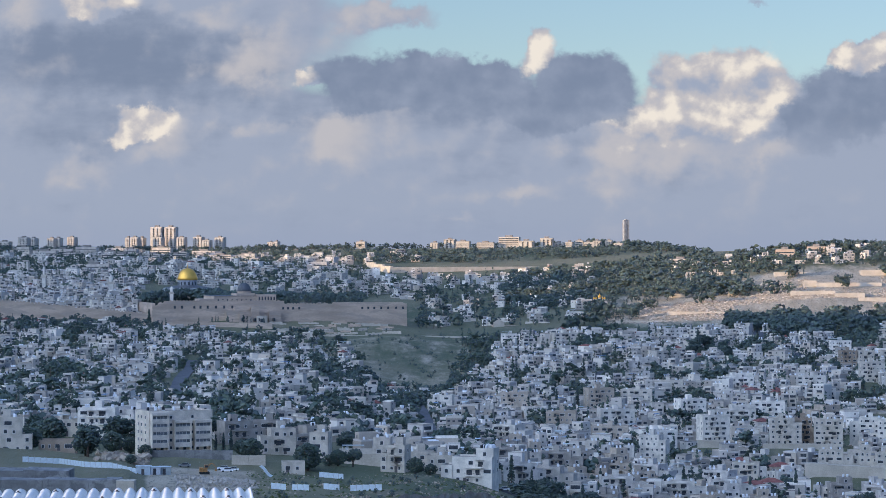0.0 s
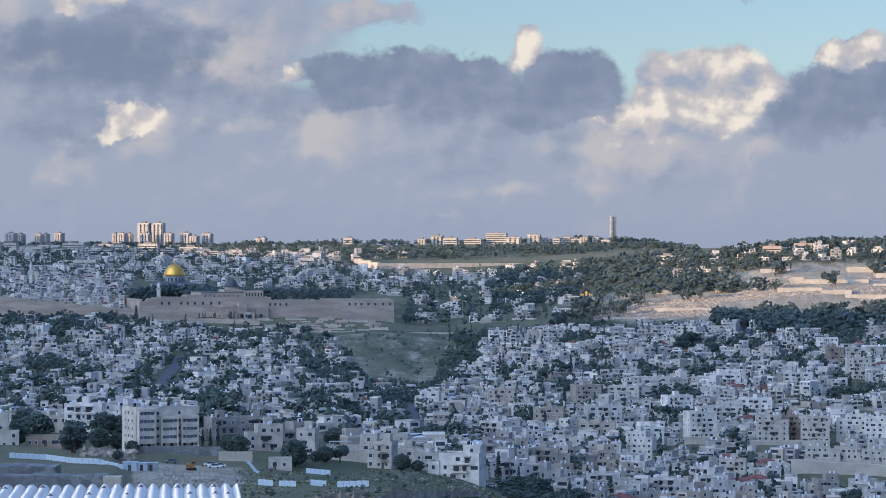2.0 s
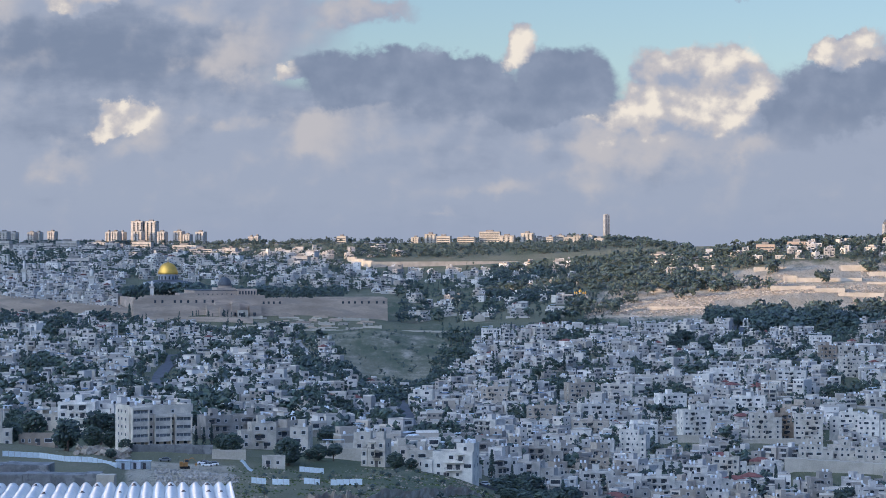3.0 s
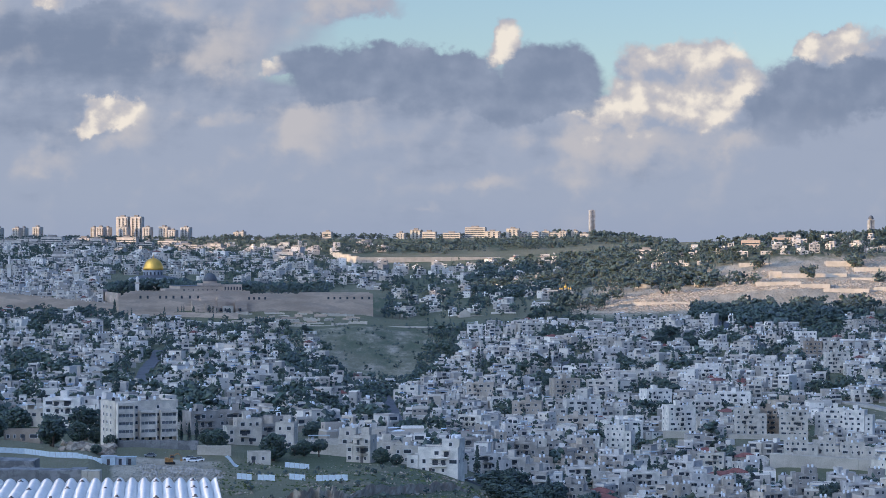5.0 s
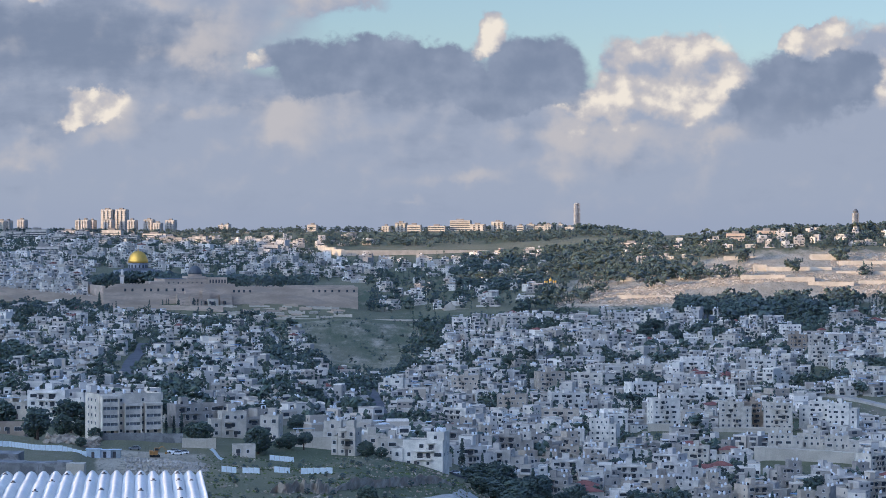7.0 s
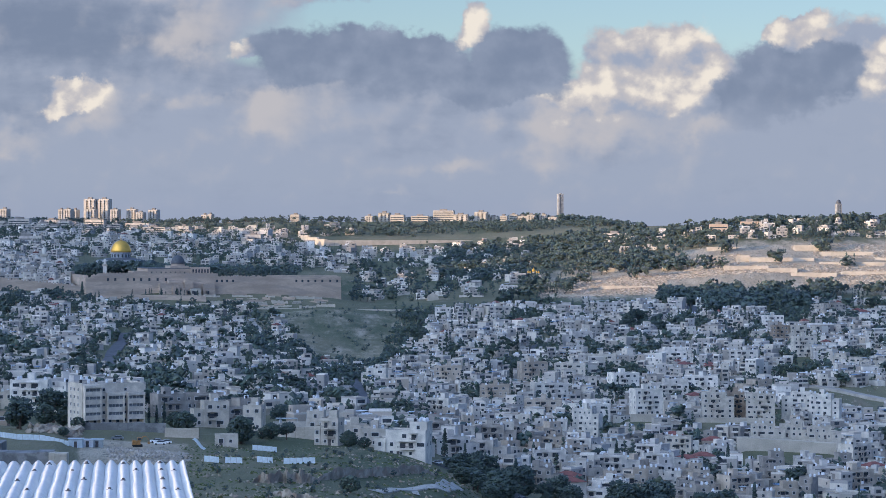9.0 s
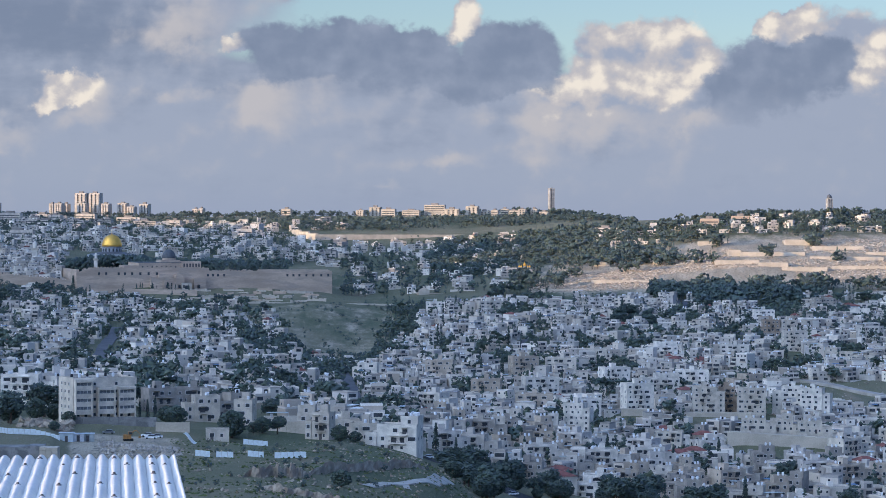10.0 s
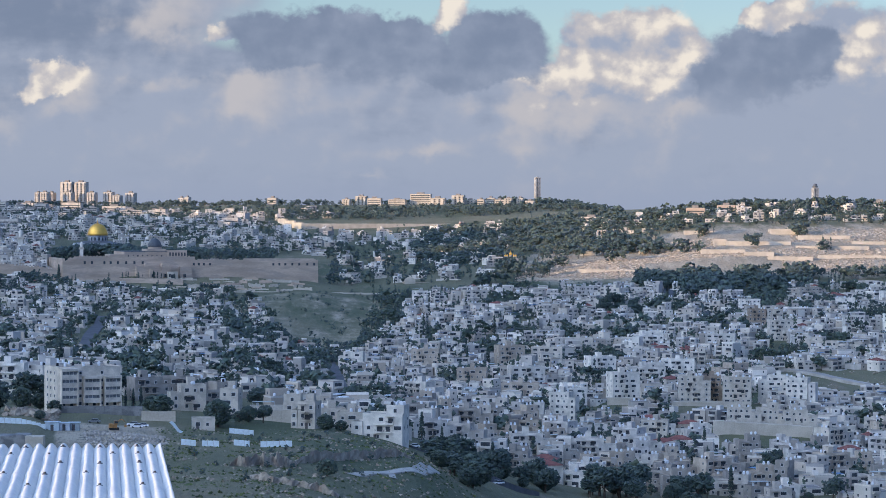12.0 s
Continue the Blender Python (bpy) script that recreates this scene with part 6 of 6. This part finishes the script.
def terrace(u0, u1, v0, v1, label):
    """A terrace wall whose foot lies on the hillside along the sight line v0, and whose rim along v1."""
    d = meet((u0 + u1) / 2, v0, 2350)
    x0, x1, z0, z1 = u0 * d / 1000, u1 * d / 1000, EYE + v0 * d / 1000, EYE + (v0 + (v1 - v0) * 0.7) * d / 1000
    root = thing("burial_terrace", label, "terrace", (x0 + x1) / 2, d, z0, radians(-4), group="terraces of the burial ground")
    g = Geo()
    g.box((x0 - x1) / 2, (x1 - x0) / 2, 0, 2, -8, z1 - z0)
    part("wall", g.mesh("wall", [PALE_STONE]), root)
    g = Geo()
    g.box((x0 - x1) / 2 + 0.2, (x1 - x0) / 2 - 0.2, 2, 26, -8, z1 - z0 - 0.7)
    part("terrace_floor", g.mesh("terrace_floor", [DUST]), root)


T_LABEL = "pale sunlit stone terrace wall of the hillside burial ground"
for u0, u1, v0, v1 in (
    (143.7, 148.7, -8.5, -4.9), (148.7, 174.5, -8.5, -6.1), (138.6, 156.1, -11.9, -9.4), (156.1, 167.8, -13.0, -10.1), (165.5, 183.5, -14.6, -12.1),
    (166.4, 176.8, -4.3, -0.7), (177.7, 198.2, -6.1, -3.6), (176.8, 206.0, -9.9, -7.9), (185.8, 221.8, -13.5, -11.7), (131.8, 145.3, -3.8, -2.2),
    (90.2, 98.5, -12.8, -10.6), (68.8, 89.1, -22.9, -21.6), (89.1, 113.8, -19.3, -18.0), (199.3, 224.0, -7.9, -6.1), (113.8, 138.6, -11.2, -9.9),
):
    terrace(u0, u1, v0, v1, T_LABEL)


def graves():
    rng = random.Random(401)
    g = Geo()
    for u0, u1, d0, d1, n in ((64.3, 116.1, 2430, 2600, 2300), (113.8, 145.3, 2540, 2700, 1300), (138.6, 224.0, 2540, 2600, 900), (174.5, 224.0, 2640, 2760, 900), (170.0, 226.3, 2430, 2560, 1200)):
        for _ in range(n):
            d, u = rng.uniform(d0, d1), rng.uniform(u0, u1)
            x = u * d / 1000
            g.at(x, d, ground_at(x, d), rng.uniform(-0.3, 0.3))
            w, h = rng.uniform(0.4, 1.2), rng.uniform(0.3, 0.9)
            g.box(-w, w, -0.6, 0.6, -0.8, h)
    tagged(new("graves", g.mesh("graves", [MARBLE])), "rows of pale stone graves on the sunlit slope", "graves", kind="stuff")


graves()


def onion_church():
    d = 2610
    root = thing("church", "white stone church with gilded onion domes among trees", "church", 62.3 * d / 1000, d, 129.2, radians(10))
    g = Geo()
    g.box(-7, 7, -6, 8, -6, 9)
    g.box(-3, 3, -7.5, -6, -6, 7)
    part("nave", g.mesh("nave", [PALE_STONE]), root)
    for x, y, s in ((0, 0, 1.1), (-4.6, -4, 0.65), (4.6, -4, 0.65), (-4.6, 5, 0.65), (4.6, 5, 0.65)):
        g = Geo()
        g.turned(((1.2 * s, 8), (1.2 * s, 9 + 3 * s)), 12, 0, x, y)
        drum = part("drum", g.mesh("drum", [PALE_STONE]), root)
        g = Geo()
        b = 9 + 3 * s
        g.turned(((1.2 * s, b), (1.65 * s, b + 0.9 * s), (1.5 * s, b + 1.7 * s), (0.7 * s, b + 2.6 * s), (0.15, b + 3.4 * s), (0.1, b + 4.6 * s)), 14, 0, x, y)
        part("onion_dome", g.mesh("onion_dome", [GOLD], True), drum, "gilded onion dome")


def valley_church():
    d = 2500
    root = thing("church", "stone church with gabled front and arcade in the valley", "church", 25.4 * d / 1000, d, 107.5, radians(6))
    g = Geo()
    g.box(-14, 14, 0, 16, -6, 8)
    part("nave", g.mesh("nave", [ASHLAR]), root)
    g = Geo()
    g.box(-13.5, -3, -4, 0, -6, 11)
    part("front", g.mesh("front", [PALE_STONE]), root)
    g = Geo()
    n = g._add(((-13.5, -4, 11), (-3, -4, 11), (-8.25, -4, 14), (-13.5, 0, 11), (-3, 0, 11), (-8.25, 0, 14)))
    g.f.extend(((n, n + 1, n + 2), (n + 5, n + 4, n + 3), (n, n + 2, n + 5, n + 3), (n + 1, n + 4, n + 5, n + 2)))
    g.m.extend((0,) * 4)
    part("gable", g.mesh("gable", [PALE_STONE]), root)
    for x in (-11.6, -8.25, -4.9):
        g = Geo()
        g.box(x - 1.1, x + 1.1, -4.1, -3.9, 0, 6)
        part("arch", g.mesh("arch", [GLASS]), root)


onion_church()
valley_church()
town_wall("cemetery_wall", "long pale wall along the far slope road", -30.6, 3700, -20.7, 3560, 120, 180.8, 172.6, 3, 3.0, PALE_STONE, False)
town_wall("cemetery_wall", "long pale retaining wall below the northern ridge", -21.1, 3560, 39.6, 3620, 120, 172.6, 173.4, 10, 3.0, PALE_STONE, False)
block(-49.0, 3600, 24, 14, 166.9, 179.9, "far white office block with rows of windows", "office_block", None, False)
block(-141.5, 3900, 34, 14, 190.8, 203.1, "far long pale stone block", "office_block", None, False)
block(-128.0, 3850, 60, 14, 185.4, 192.3, "far long low stone building", "office_block", None, False)
block(-138.6, 3300, 44, 14, 167.6, 176.5, "pale long school building in the old town", "school", None, False)
block(94.7, 3150, 30, 14, 172.2, 182.8, "pale stone convent on the upper slope", "convent", None, False)
for U, W in ((-26.8, 16), (-21.1, 16), (-15.5, 16), (-9.4, 16)):
    block(U, 3050, W, 14, 130.4, 141.4, "white terraced apartment block behind the precinct", "apartment_block", None, False)
block(-23.4, 3150, 26, 14, 139.6, 152.3, "white apartment block behind the precinct", "apartment_block", None, False)
block(-15.5, 3150, 20, 14, 139.6, 151.6, "white apartment block behind the precinct", "apartment_block", None, False)
block(195.2, 3040, 40, 14, 188.7, 202.4, "stone building among pines on the eastern ridge", "ridge_building", ASHLAR, False)
block(203.8, 3030, 30, 14, 188.6, 200.9, "stone building among pines on the eastern ridge", "ridge_building", ASHLAR, False)
block(210.5, 3040, 24, 14, 188.7, 203.0, "stone building among pines on the eastern ridge", "ridge_building", ASHLAR, False)
block(181.3, 3050, 20, 14, 188.7, 200.4, "stone building among pines on the eastern ridge", "ridge_building", ASHLAR, False)
block(148.7, 2960, 22, 14, 188.3, 197.0, "stone building among pines on the eastern ridge", "ridge_building", ASHLAR, False)
block(136.3, 2930, 22, 14, 188.2, 193.5, "stone building among pines on the eastern ridge", "ridge_building", ASHLAR, False)
minaret(189.2, 3000, 189.8, 209.4, 3.6, "white stone spire among pines on the ridge")
